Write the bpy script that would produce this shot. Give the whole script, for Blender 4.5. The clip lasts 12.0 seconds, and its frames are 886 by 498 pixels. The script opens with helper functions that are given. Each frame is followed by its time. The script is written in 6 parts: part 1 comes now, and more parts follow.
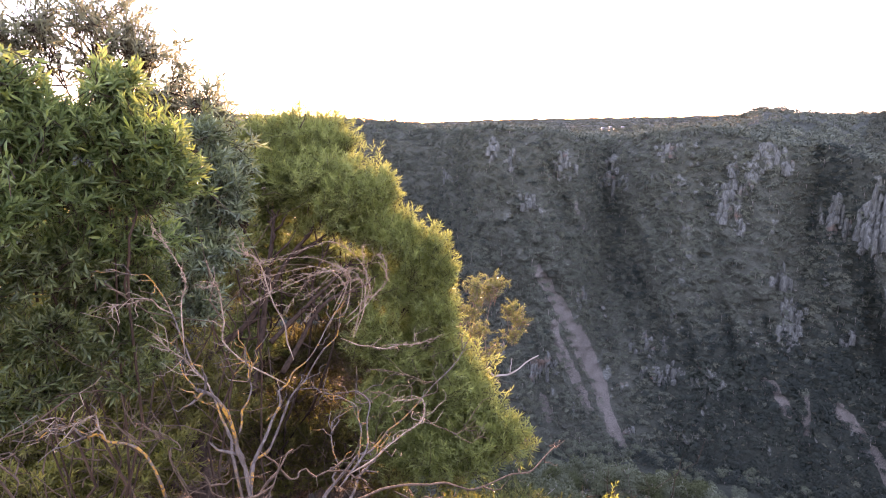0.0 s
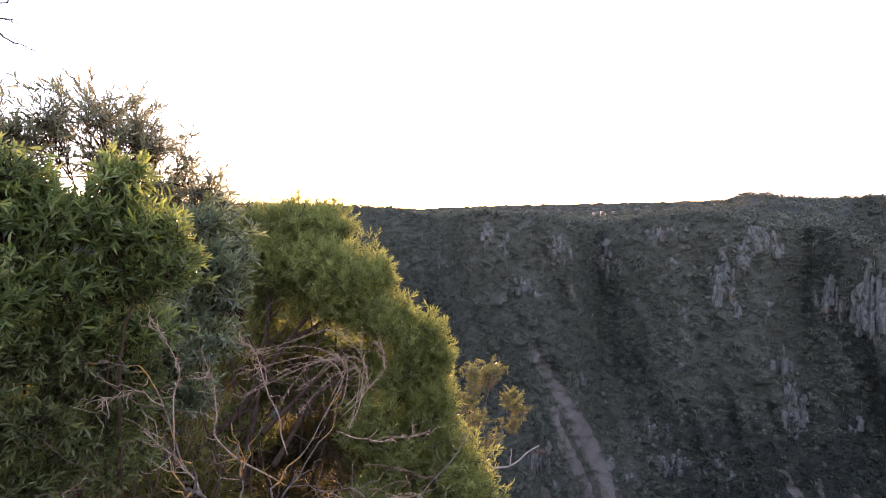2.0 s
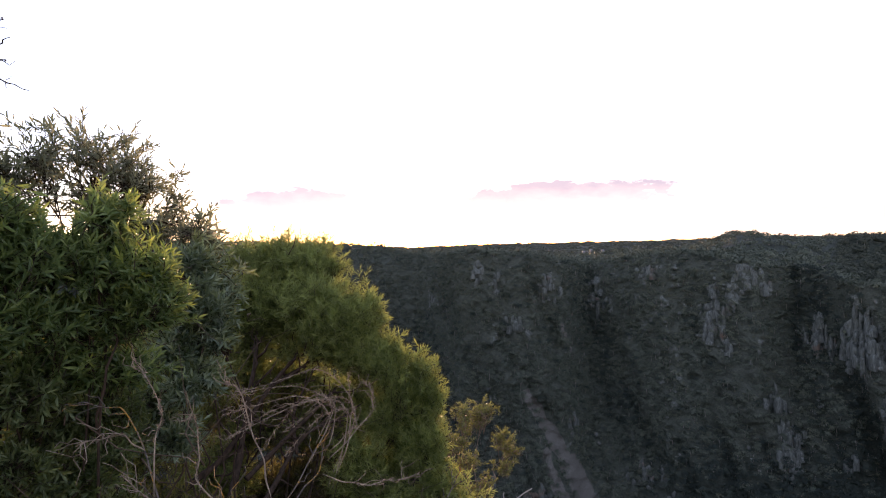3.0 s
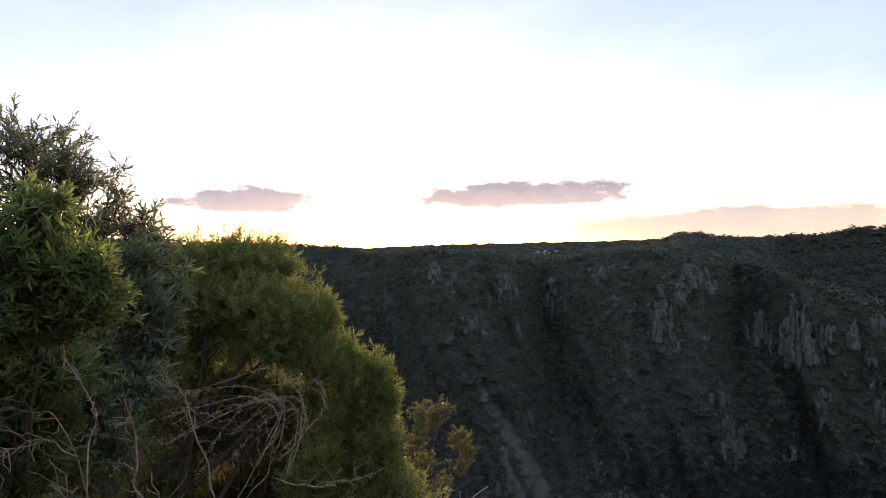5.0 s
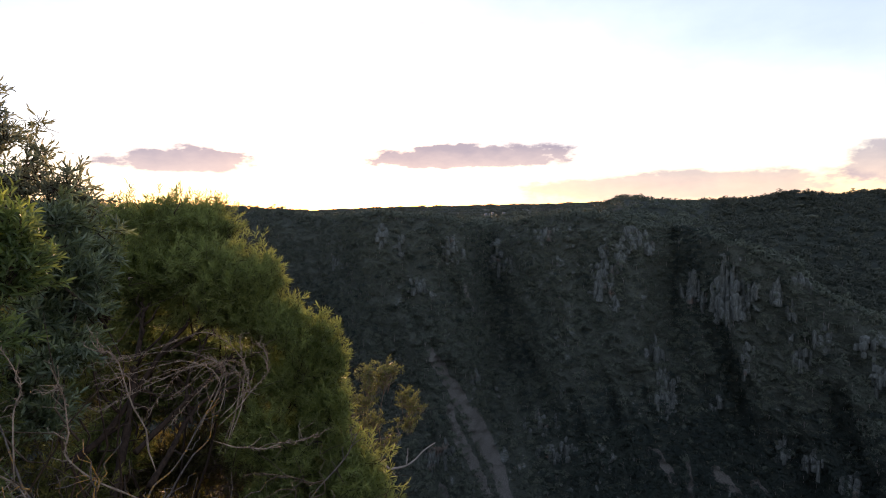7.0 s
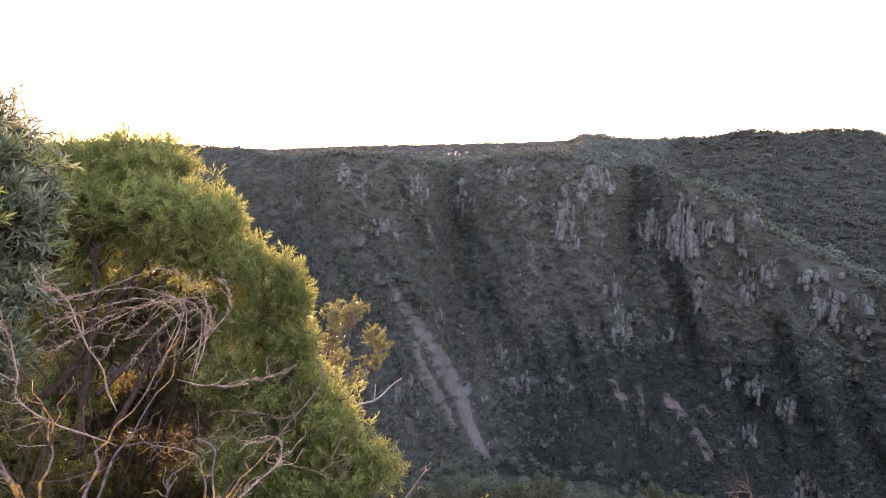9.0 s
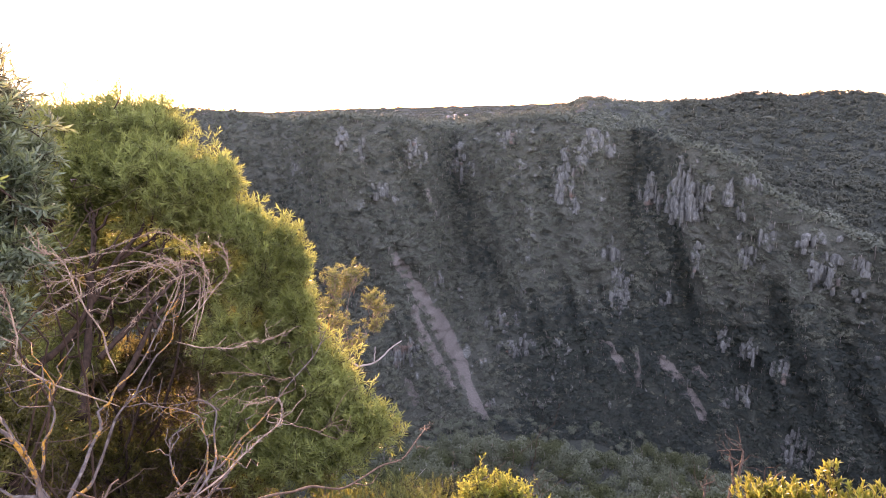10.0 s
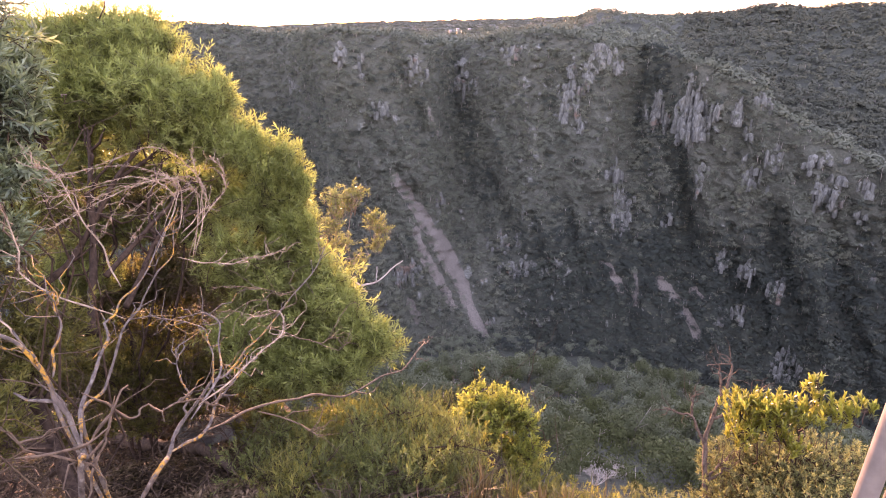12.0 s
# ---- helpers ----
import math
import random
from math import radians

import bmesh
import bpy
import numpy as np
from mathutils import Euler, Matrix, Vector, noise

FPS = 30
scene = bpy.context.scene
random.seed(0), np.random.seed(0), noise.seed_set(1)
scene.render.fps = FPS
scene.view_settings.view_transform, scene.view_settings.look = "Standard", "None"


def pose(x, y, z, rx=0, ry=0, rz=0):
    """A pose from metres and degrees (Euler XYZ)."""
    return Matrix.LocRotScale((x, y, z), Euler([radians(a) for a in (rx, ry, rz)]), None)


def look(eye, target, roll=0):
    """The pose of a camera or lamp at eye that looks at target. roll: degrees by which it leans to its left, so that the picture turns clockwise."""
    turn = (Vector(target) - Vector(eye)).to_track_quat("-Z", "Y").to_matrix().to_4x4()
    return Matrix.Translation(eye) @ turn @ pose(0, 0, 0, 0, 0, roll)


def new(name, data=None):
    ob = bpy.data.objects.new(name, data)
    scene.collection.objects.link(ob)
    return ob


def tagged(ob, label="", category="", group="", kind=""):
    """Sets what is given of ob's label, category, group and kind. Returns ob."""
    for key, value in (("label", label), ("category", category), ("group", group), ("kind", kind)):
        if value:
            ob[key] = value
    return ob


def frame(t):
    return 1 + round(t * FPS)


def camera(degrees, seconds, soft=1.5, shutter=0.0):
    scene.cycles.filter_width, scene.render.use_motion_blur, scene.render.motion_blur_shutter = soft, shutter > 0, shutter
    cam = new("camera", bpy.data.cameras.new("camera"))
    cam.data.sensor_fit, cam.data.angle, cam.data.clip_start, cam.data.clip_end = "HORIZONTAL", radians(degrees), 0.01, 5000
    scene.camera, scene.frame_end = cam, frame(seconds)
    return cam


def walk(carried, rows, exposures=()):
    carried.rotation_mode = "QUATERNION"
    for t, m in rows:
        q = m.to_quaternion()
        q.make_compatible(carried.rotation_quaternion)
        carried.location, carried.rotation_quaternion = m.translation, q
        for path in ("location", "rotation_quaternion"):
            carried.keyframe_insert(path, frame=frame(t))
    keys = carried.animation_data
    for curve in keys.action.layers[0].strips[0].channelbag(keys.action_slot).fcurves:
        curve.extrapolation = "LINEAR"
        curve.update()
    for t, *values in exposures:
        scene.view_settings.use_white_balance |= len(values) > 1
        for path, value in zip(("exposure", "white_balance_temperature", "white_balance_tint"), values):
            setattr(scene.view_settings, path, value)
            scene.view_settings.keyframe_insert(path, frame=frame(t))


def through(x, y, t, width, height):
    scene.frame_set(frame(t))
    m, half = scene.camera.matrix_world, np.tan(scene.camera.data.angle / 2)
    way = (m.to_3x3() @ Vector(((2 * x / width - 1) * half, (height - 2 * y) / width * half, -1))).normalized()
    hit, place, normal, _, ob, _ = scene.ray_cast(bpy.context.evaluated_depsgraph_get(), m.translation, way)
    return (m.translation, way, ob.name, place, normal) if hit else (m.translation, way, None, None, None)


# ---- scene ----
cam = camera(75.8, 12.0, soft=1.0)
PATH = [
    (0, (-0.005, 0.015, 1.648), (-0.0165, 1.9674, 1.2131), -0.90),
    (0.5, (-0.005, 0.012, 1.651), (-0.0179, 1.9741, 1.2650), -1.00),
    (1, (-0.005, 0.009, 1.655), (-0.0175, 1.9850, 1.3471), -1.10),
    (1.5, (-0.008, 0.008, 1.658), (-0.0136, 1.9949, 1.4292), -1.10),
    (2, (-0.013, 0.008, 1.659), (-0.0037, 2.0029, 1.5167), -1.20),
    (2.5, (-0.013, 0.001, 1.661), (0.0110, 1.9997, 1.6026), -1.30),
    (2.7, (-0.012, 0.004, 1.659), (0.0201, 2.0034, 1.6272), -1.30),
    (4.3, (-0.001, 0.030, 1.642), (0.1339, 2.0253, 1.6610), -1.30),
    (4.5, (0.000, 0.033, 1.640), (0.1535, 2.0273, 1.6528), -1.30),
    (5, (-0.001, 0.042, 1.635), (0.1965, 2.0323, 1.6255), -1.30),
    (5.5, (-0.001, 0.049, 1.633), (0.2385, 2.0340, 1.5893), -1.20),
    (6, (0.002, 0.053, 1.633), (0.2854, 2.0316, 1.5588), -1.20),
    (6.5, (0.006, 0.054, 1.631), (0.3365, 2.0241, 1.5314), -1.10),
    (7, (0.010, 0.052, 1.629), (0.3850, 2.0107, 1.4831), -1.20),
    (7.2, (0.009, 0.058, 1.626), (0.4042, 2.0115, 1.4609), -1.20),
    (8.8, (0.004, 0.107, 1.599), (0.4886, 2.0182, 1.2647), -1.20),
    (9, (0.003, 0.113, 1.596), (0.4910, 2.0194, 1.2387), -1.20),
    (9.5, (0.005, 0.116, 1.592), (0.4936, 2.0096, 1.1742), -1.20),
    (10, (0.007, 0.120, 1.589), (0.4899, 2.0008, 1.1091), -1.30),
    (10.5, (0.009, 0.122, 1.586), (0.4866, 1.9890, 1.0508), -1.30),
    (11, (0.011, 0.121, 1.582), (0.4812, 1.9719, 0.9882), -1.30),
    (11.5, (0.013, 0.122, 1.578), (0.4730, 1.9501, 0.9098), -1.30),
    (12, (0.016, 0.118, 1.573), (0.4666, 1.9200, 0.8315), -1.30),
]
walk(cam, [(t, look(eye, target, roll)) for t, eye, target, roll in PATH], exposures=((0.0, 4.08, 6750, 64), (1.5, 3.75, 6750, 62), (2.5, 2.84, 6650, 53), (4.5, 1.9, 6500, 42), (6.5, 1.8, 6500, 42), (7.2, 1.92, 6500, 43), (9.0, 3.85, 6950, 64), (10.5, 4.18, 7100, 66), (12.0, 4.42, 7300, 70)))

# ---------------------------------------------------------------- world, sun
EYE = Vector((0.0, 0.0, 1.65))
LEAN = Vector((0.016, 0.118, -0.077))
VIEW = EYE
SUN_AZ, SUN_EL = -0.8, 1.2
VEIL = 0.45
# bearing and elevation, half width, height above and below, cover
CLOUDS = ((-13.2, 4.5, 6.8, 1.7, 0.9, 0.92), (-5.0, 4.6, 2.4, 1.0, 0.8, 0.35), (13.8, 4.7, 11.5, 1.7, 1.0, 0.95), (33.0, 1.6, 15.0, 1.4, 1.6, 0.75), (49.0, 2.6, 3.2, 2.2, 1.2, 0.8), (9.1, 16.8, 1.0, 0.9, 0.6, 0.3))

world = bpy.data.worlds.new("evening_sky")
scene.world = world
world.use_nodes = True
wn, wl = world.node_tree.nodes, world.node_tree.links
wn.clear()
sky = wn.new("ShaderNodeTexSky")
sky.sky_type = "NISHITA"
sky.sun_disc = False
sky.sun_elevation = radians(SUN_EL + 2.6)
sky.sun_rotation = radians(SUN_AZ)
sky.altitude = 900
sky.air_density, sky.dust_density, sky.ozone_density = 1.0, 0.4, 1.0
back = wn.new("ShaderNodeBackground")
back.inputs["Strength"].default_value = 0.15
wout = wn.new("ShaderNodeOutputWorld")


def node_math(op, a, b=0.0, c=0.0):
    m = wn.new("ShaderNodeMath")
    m.operation = op
    for k, v in enumerate((a, b, c)):
        if isinstance(v, (int, float)):
            m.inputs[k].default_value = v
        else:
            wl.new(v, m.inputs[k])
    return m.outputs[0]


# a thin even veil of high haze, and long flat cloud banks over the plateau, ragged on top and flat below
wtc = wn.new("ShaderNodeTexCoord")
wsep = wn.new("ShaderNodeSeparateXYZ")
wl.new(wtc.outputs["Generated"], wsep.inputs[0])
az_n = node_math("MULTIPLY", node_math("ARCTAN2", wsep.outputs[0], wsep.outputs[1]), 57.2958)
el_n = node_math("MULTIPLY", node_math("ARCSINE", wsep.outputs[2]), 57.2958)


def sky_noise(sx, sy, detail, rough):
    c = wn.new("ShaderNodeCombineXYZ")
    wl.new(node_math("MULTIPLY", az_n, sx), c.inputs[0])
    wl.new(node_math("MULTIPLY", el_n, sy), c.inputs[1])
    t = wn.new("ShaderNodeTexNoise")
    t.inputs["Scale"].default_value = 1.0
    t.inputs["Detail"].default_value, t.inputs["Roughness"].default_value = detail, rough
    wl.new(c.outputs[0], t.inputs["Vector"])
    return t.outputs["Fac"]


def sky_mix(fac, a, b):
    m = wn.new("ShaderNodeMix")
    m.data_type = "RGBA"
    for sock, v in ((m.inputs[0], fac), (m.inputs[6], a), (m.inputs[7], b)):
        if isinstance(v, (int, float)):
            sock.default_value = v
        elif isinstance(v, tuple):
            sock.default_value = (*v, 1)
        else:
            wl.new(v, sock)
    return m.outputs[2]


def clamp01(v):
    return node_math("MINIMUM", node_math("MAXIMUM", v, 0.0), 1.0)


streaks = sky_noise(0.05, 0.11, 5, 0.6)
air = sky_mix(clamp01(node_math("MULTIPLY_ADD", streaks, 0.9, VEIL - 0.45)), sky.outputs[0], (0.88, 1.36, 1.56))
billow = sky_noise(0.42, 0.95, 6, 0.6)
for a0, e0, wa, up_, down, top in CLOUDS:
    da = node_math("DIVIDE", node_math("SUBTRACT", az_n, a0), wa)
    rise = node_math("SUBTRACT", el_n, e0)
    de = node_math("ADD", node_math("DIVIDE", node_math("MAXIMUM", rise, 0.0), up_), node_math("DIVIDE", node_math("MAXIMUM", node_math("MULTIPLY", rise, -1.0), 0.0), down))
    body = node_math("SUBTRACT", 1.0, node_math("ADD", node_math("MULTIPLY", da, da), node_math("MULTIPLY", de, de)))
    body = node_math("ADD", body, node_math("MULTIPLY_ADD", billow, 2.2, -0.8))
    body = node_math("MULTIPLY", clamp01(node_math("MULTIPLY", body, 1.5)), top)
    tone = sky_mix(clamp01(node_math("MULTIPLY_ADD", node_math("DIVIDE", rise, up_ + down), 1.1, node_math("MULTIPLY_ADD", billow, 1.1, -0.05))), (1.42, 1.32, 1.08), (0.74, 0.76, 0.78))
    air = sky_mix(body, air, tone)
wl.new(air, back.inputs[0])
wl.new(back.outputs[0], wout.inputs[0])

sun = new("sun", bpy.data.lights.new("sun", "SUN"))
sun.data.energy = 1.15
sun.data.angle = radians(0.6)
sun.data.color = (1.0, 0.72, 0.38)
sun.matrix_world = look((0, 0, 50), (-1000 * math.sin(radians(SUN_AZ)) * 1.0, -1000 * math.cos(radians(SUN_AZ)), 50 - 1000 * math.tan(radians(SUN_EL))))


# ---------------------------------------------------------------- materials
def material(name):
    m = bpy.data.materials.new(name)
    m.use_nodes = True
    nt = m.node_tree
    return m, nt, nt.nodes["Principled BSDF"], nt.nodes["Material Output"]


def ramp(nt, stops, fac):
    r = nt.nodes.new("ShaderNodeValToRGB")
    e = r.color_ramp.elements
    while len(e) < len(stops):
        e.new(0.5)
    for el, (p, c) in zip(e, stops):
        el.position, el.color = p, (*c, 1)
    nt.links.new(fac, r.inputs[0])
    return r.outputs[0]


def noise_tex(nt, scale, detail=4.0, rough=0.55, stretch=None, distort=0.0):
    tc = nt.nodes.new("ShaderNodeTexCoord")
    out = tc.outputs["Object"]
    if stretch:
        mp = nt.nodes.new("ShaderNodeMapping")
        mp.inputs["Scale"].default_value = stretch
        nt.links.new(out, mp.inputs[0])
        out = mp.outputs[0]
    n = nt.nodes.new("ShaderNodeTexNoise")
    n.inputs["Scale"].default_value = scale
    n.inputs["Detail"].default_value = detail
    n.inputs["Roughness"].default_value = rough
    n.inputs["Distortion"].default_value = distort
    nt.links.new(out, n.inputs["Vector"])
    return n.outputs["Fac"]


def mix(nt, a, b, fac, blend="MIX"):
    m = nt.nodes.new("ShaderNodeMix")
    m.data_type, m.blend_type = "RGBA", blend
    for sock, v in ((m.inputs[0], fac), (m.inputs[6], a), (m.inputs[7], b)):
        if isinstance(v, (int, float)):
            sock.default_value = v
        elif isinstance(v, tuple):
            sock.default_value = (*v, 1)
        else:
            nt.links.new(v, sock)
    return m.outputs[2]


def attr(nt, name):
    a = nt.nodes.new("ShaderNodeAttribute")
    a.attribute_name = name
    return a.outputs["Fac"]


def bump(nt, bsdf, height, strength, distance):
    b = nt.nodes.new("ShaderNodeBump")
    b.inputs["Strength"].default_value = strength
    b.inputs["Distance"].default_value = distance
    nt.links.new(height, b.inputs["Height"])
    nt.links.new(b.outputs[0], bsdf.inputs["Normal"])


def leaf_material(name, dark, mid, light, young, translucency=0.45, rough=0.45, patch=2.0, through=(0.50, 0.54, 0.09), deep=(0.45, 0.49, 0.42), gloss=0.35):
    """Leaves: per-leaf colour, younger and paler leaves by attribute tint, light through the blade."""
    m, nt, bs, out = material(name)
    geo = nt.nodes.new("ShaderNodeNewGeometry")
    c = ramp(nt, [(0.0, dark), (0.5, mid), (1.0, light)], geo.outputs["Random Per Island"])
    n = noise_tex(nt, patch, 2)
    c = mix(nt, c, mix(nt, c, deep, 1.0, "MULTIPLY"), ramp(nt, [(0.4, (0, 0, 0)), (0.65, (1, 1, 1))], n))
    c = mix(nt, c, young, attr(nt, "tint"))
    nt.links.new(c, bs.inputs["Base Color"])
    bs.inputs["Roughness"].default_value = rough
    bs.inputs["Specular IOR Level"].default_value = gloss
    tr = nt.nodes.new("ShaderNodeBsdfTranslucent")
    nt.links.new(mix(nt, c, through, 0.35), tr.inputs["Color"])
    mx = nt.nodes.new("ShaderNodeMixShader")
    mx.inputs[0].default_value = translucency
    nt.links.new(bs.outputs[0], mx.inputs[1])
    nt.links.new(tr.outputs[0], mx.inputs[2])
    nt.links.new(mx.outputs[0], out.inputs["Surface"])
    return m


def bark_material(name, a, b, lichen=None, scale=30.0):
    m, nt, bs, out = material(name)
    n = noise_tex(nt, scale, 5, 0.6, (1, 1, 0.35))
    c = ramp(nt, [(0.3, a), (0.7, b)], n)
    if lichen:
        patch = ramp(nt, [(0.50, (0, 0, 0)), (0.58, (1, 1, 1))], noise_tex(nt, 13.0, 3, 0.5))
        crust = ramp(nt, [(0.44, (0, 0, 0)), (0.52, (0.95, 0.95, 0.95))], noise_tex(nt, 120.0, 4, 0.65))
        c = mix(nt, c, lichen, mix(nt, patch, crust, 1.0, "MULTIPLY"))
        c = mix(nt, c, (0.20, 0.18, 0.15), ramp(nt, [(0.55, (0, 0, 0)), (0.66, (0.6, 0.6, 0.6))], noise_tex(nt, 60.0, 4, 0.7)))
    nt.links.new(c, bs.inputs["Base Color"])
    bs.inputs["Roughness"].default_value = 0.85
    bs.inputs["Specular IOR Level"].default_value = 0.15
    bump(nt, bs, n, 0.5, 0.01)
    return m


def rock_colour(nt):
    """Grey jointed rock: upright streaks, dark joints, rusty and mossy stains, pale lichen."""
    streak = noise_tex(nt, 1.1, 6, 0.7, (1, 1, 0.22))
    rock = ramp(nt, [(0.32, (0.045, 0.048, 0.041)), (0.44, (0.105, 0.111, 0.094)), (0.57, (0.165, 0.174, 0.150)), (0.72, (0.285, 0.300, 0.262))], streak)
    rock = mix(nt, rock, (0.2295, 0.1148, 0.0675), ramp(nt, [(0.60, (0, 0, 0)), (0.72, (0.55, 0.55, 0.55))], noise_tex(nt, 0.07, 3)))
    return mix(nt, rock, (0.08775, 0.08775, 0.054), ramp(nt, [(0.55, (0, 0, 0)), (0.66, (0.85, 0.85, 0.85))], noise_tex(nt, 0.45, 5, 0.7))), streak


def ragged(nt, name, scale, lo, hi):
    """A painted mask whose edge is broken up by fine noise."""
    m = nt.nodes.new("ShaderNodeMath")
    m.operation = "MULTIPLY_ADD"
    nt.links.new(noise_tex(nt, scale, 5, 0.7), m.inputs[0])
    m.inputs[1].default_value = 0.9
    nt.links.new(attr(nt, name), m.inputs[2])
    return ramp(nt, [(lo, (0, 0, 0)), (hi, (1, 1, 1))], m.outputs[0])


def terrain_material():
    m, nt, bs, out = material("gorge_ground")
    big = noise_tex(nt, 0.03, 5)
    fine = noise_tex(nt, 0.8, 8, 0.75)
    soil = mix(nt, ramp(nt, [(0.36, (0.046, 0.051, 0.038)), (0.5, (0.071, 0.079, 0.058)), (0.66, (0.102, 0.112, 0.082))], fine),
               ramp(nt, [(0.36, (0.050, 0.053, 0.041)), (0.5, (0.077, 0.080, 0.061)), (0.68, (0.113, 0.114, 0.087))], fine), big)
    # darker soil by mask: painted shade on the wall, forest ground elsewhere
    soil = mix(nt, soil, mix(nt, soil, (0.58, 0.63, 0.63), 1.0, "MULTIPLY"), attr(nt, "shade_tone"))
    rock, streak = rock_colour(nt)
    stones = noise_tex(nt, 2.2, 6, 0.8)
    scree = ramp(nt, [(0.34, (0.054, 0.047, 0.039)), (0.5, (0.150, 0.135, 0.112)), (0.66, (0.28, 0.255, 0.215))], stones)
    c = mix(nt, soil, rock, ragged(nt, "rock", 0.5, 0.72, 0.86))
    c = mix(nt, c, scree, ragged(nt, "scree", 0.5, 0.80, 0.92))
    litter = ramp(nt, [(0.35, (0.024, 0.016, 0.010)), (0.55, (0.062, 0.041, 0.025)), (0.75, (0.135, 0.093, 0.056))], noise_tex(nt, 28.0, 6, 0.7))
    c = mix(nt, c, litter, attr(nt, "near"))
    nt.links.new(c, bs.inputs["Base Color"])
    bs.inputs["Roughness"].default_value = 0.9
    bs.inputs["Specular IOR Level"].default_value = 0.12
    bump(nt, bs, mix(nt, fine, streak, attr(nt, "rock")), 0.8, 1.5)
    return m


def crag_material():
    m, nt, bs, out = material("crag_rock")
    c, streak = rock_colour(nt)
    geo = nt.nodes.new("ShaderNodeNewGeometry")
    c = mix(nt, c, mix(nt, c, (0.60, 0.60, 0.58), 1.0, "MULTIPLY"), geo.outputs["Random Per Island"])
    nt.links.new(c, bs.inputs["Base Color"])
    bs.inputs["Roughness"].default_value = 0.88
    bump(nt, bs, noise_tex(nt, 1.2, 8, 0.7, (1, 1, 0.5)), 0.8, 1.0)
    return m


MAT_CRAG = crag_material()
MAT_GROUND = terrain_material()
MAT_FAR_LEAF = leaf_material("eucalypt_far", (0.104, 0.116, 0.083), (0.119, 0.133, 0.095), (0.131, 0.148, 0.106), (0.160, 0.166, 0.108), 0.25, 0.7, 0.05, (0.13, 0.15, 0.11), (0.84, 0.86, 0.88), 0.12)
# darker copy of the far leaf, with the side valley's shade in its colour
MAT_VALLEY_SHADE_LEAF = leaf_material("eucalypt_valley_shade", (0.078, 0.086, 0.062), (0.088, 0.097, 0.070), (0.100, 0.110, 0.079), (0.135, 0.136, 0.088), 0.25, 0.7, 0.05, (0.11, 0.12, 0.09), (0.80, 0.82, 0.84), 0.12)
# the wall's leaf darkened, so that gully and foot shade is in its colour
MAT_GULLY_SHADE_LEAF = leaf_material("eucalypt_gully_shade", (0.040, 0.050, 0.041), (0.046, 0.058, 0.047), (0.053, 0.067, 0.054), (0.074, 0.088, 0.061), 0.25, 0.7, 0.05, (0.06, 0.08, 0.06), (0.84, 0.86, 0.88), 0.12)
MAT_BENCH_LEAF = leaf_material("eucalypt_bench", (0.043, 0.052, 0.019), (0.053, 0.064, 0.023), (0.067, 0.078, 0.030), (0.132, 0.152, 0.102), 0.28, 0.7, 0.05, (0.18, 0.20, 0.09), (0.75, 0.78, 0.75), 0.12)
MAT_PALE_BARK = bark_material("pale_bark", (0.216, 0.1823, 0.1485), (0.513, 0.459, 0.405), None, 2.0)
MAT_DARK_BARK = bark_material("dark_bark", (0.03375, 0.0243, 0.02025), (0.108, 0.081, 0.06345), None, 30.0)
MAT_DEAD = bark_material("dead_wood", (0.035, 0.023, 0.016), (0.15, 0.102, 0.07), None, 70.0)
MAT_LICHEN = bark_material("lichened_wood", (0.032, 0.024, 0.020), (0.140, 0.112, 0.094), (0.36, 0.175, 0.024), 70.0)
MAT_FINE = leaf_material("narrow_leaf", (0.124, 0.150, 0.048), (0.215, 0.250, 0.078), (0.315, 0.352, 0.112), (0.36, 0.385, 0.095), 0.56, 0.42, 0.9, (0.42, 0.48, 0.12), (0.64, 0.67, 0.60))
MAT_BROAD = leaf_material("lance_leaf", (0.044, 0.076, 0.032), (0.098, 0.154, 0.058), (0.180, 0.248, 0.096), (0.43, 0.46, 0.075), 0.46, 0.36, 4.0, (0.38, 0.47, 0.11), (0.62, 0.66, 0.58))
MAT_GREY = leaf_material("grey_green_leaf", (0.0580, 0.0869, 0.0656), (0.1402, 0.1953, 0.1372), (0.2745, 0.3355, 0.2516), (0.3416, 0.3782, 0.1586), 0.35, 0.32, 5.0)
MAT_DIM = leaf_material("deep_green_leaf", (0.036, 0.056, 0.026), (0.088, 0.122, 0.052), (0.168, 0.212, 0.100), (0.27, 0.28, 0.08), 0.4, 0.36, 5.0)
MAT_TALL = leaf_material("small_dull_leaf", (0.074, 0.080, 0.052), (0.165, 0.172, 0.110), (0.28, 0.285, 0.19), (0.38, 0.35, 0.16), 0.55, 0.4, 4.0, (0.42, 0.42, 0.20), (0.62, 0.64, 0.6))
MAT_LIMB = bark_material("dark_limb", (0.02, 0.012, 0.008), (0.07, 0.043, 0.029), None, 30.0)
MAT_HEATH = leaf_material("far_heath", (0.082, 0.080, 0.055), (0.094, 0.092, 0.062), (0.106, 0.104, 0.070), (0.13, 0.14, 0.08), 0.25, 0.6, 0.06, (0.14, 0.13, 0.08), (0.78, 0.80, 0.80))
MAT_MOSS = leaf_material("mossy_leaf", (0.062, 0.066, 0.025), (0.135, 0.135, 0.050), (0.22, 0.21, 0.08), (0.33, 0.29, 0.09), 0.55, 0.5, 2.0, (0.33, 0.28, 0.09))
MAT_GUM = leaf_material("young_gum_leaf", (0.082, 0.092, 0.032), (0.160, 0.172, 0.058), (0.25, 0.262, 0.088), (0.35, 0.34, 0.095), 0.48, 0.42, 3.0, (0.36, 0.37, 0.11))
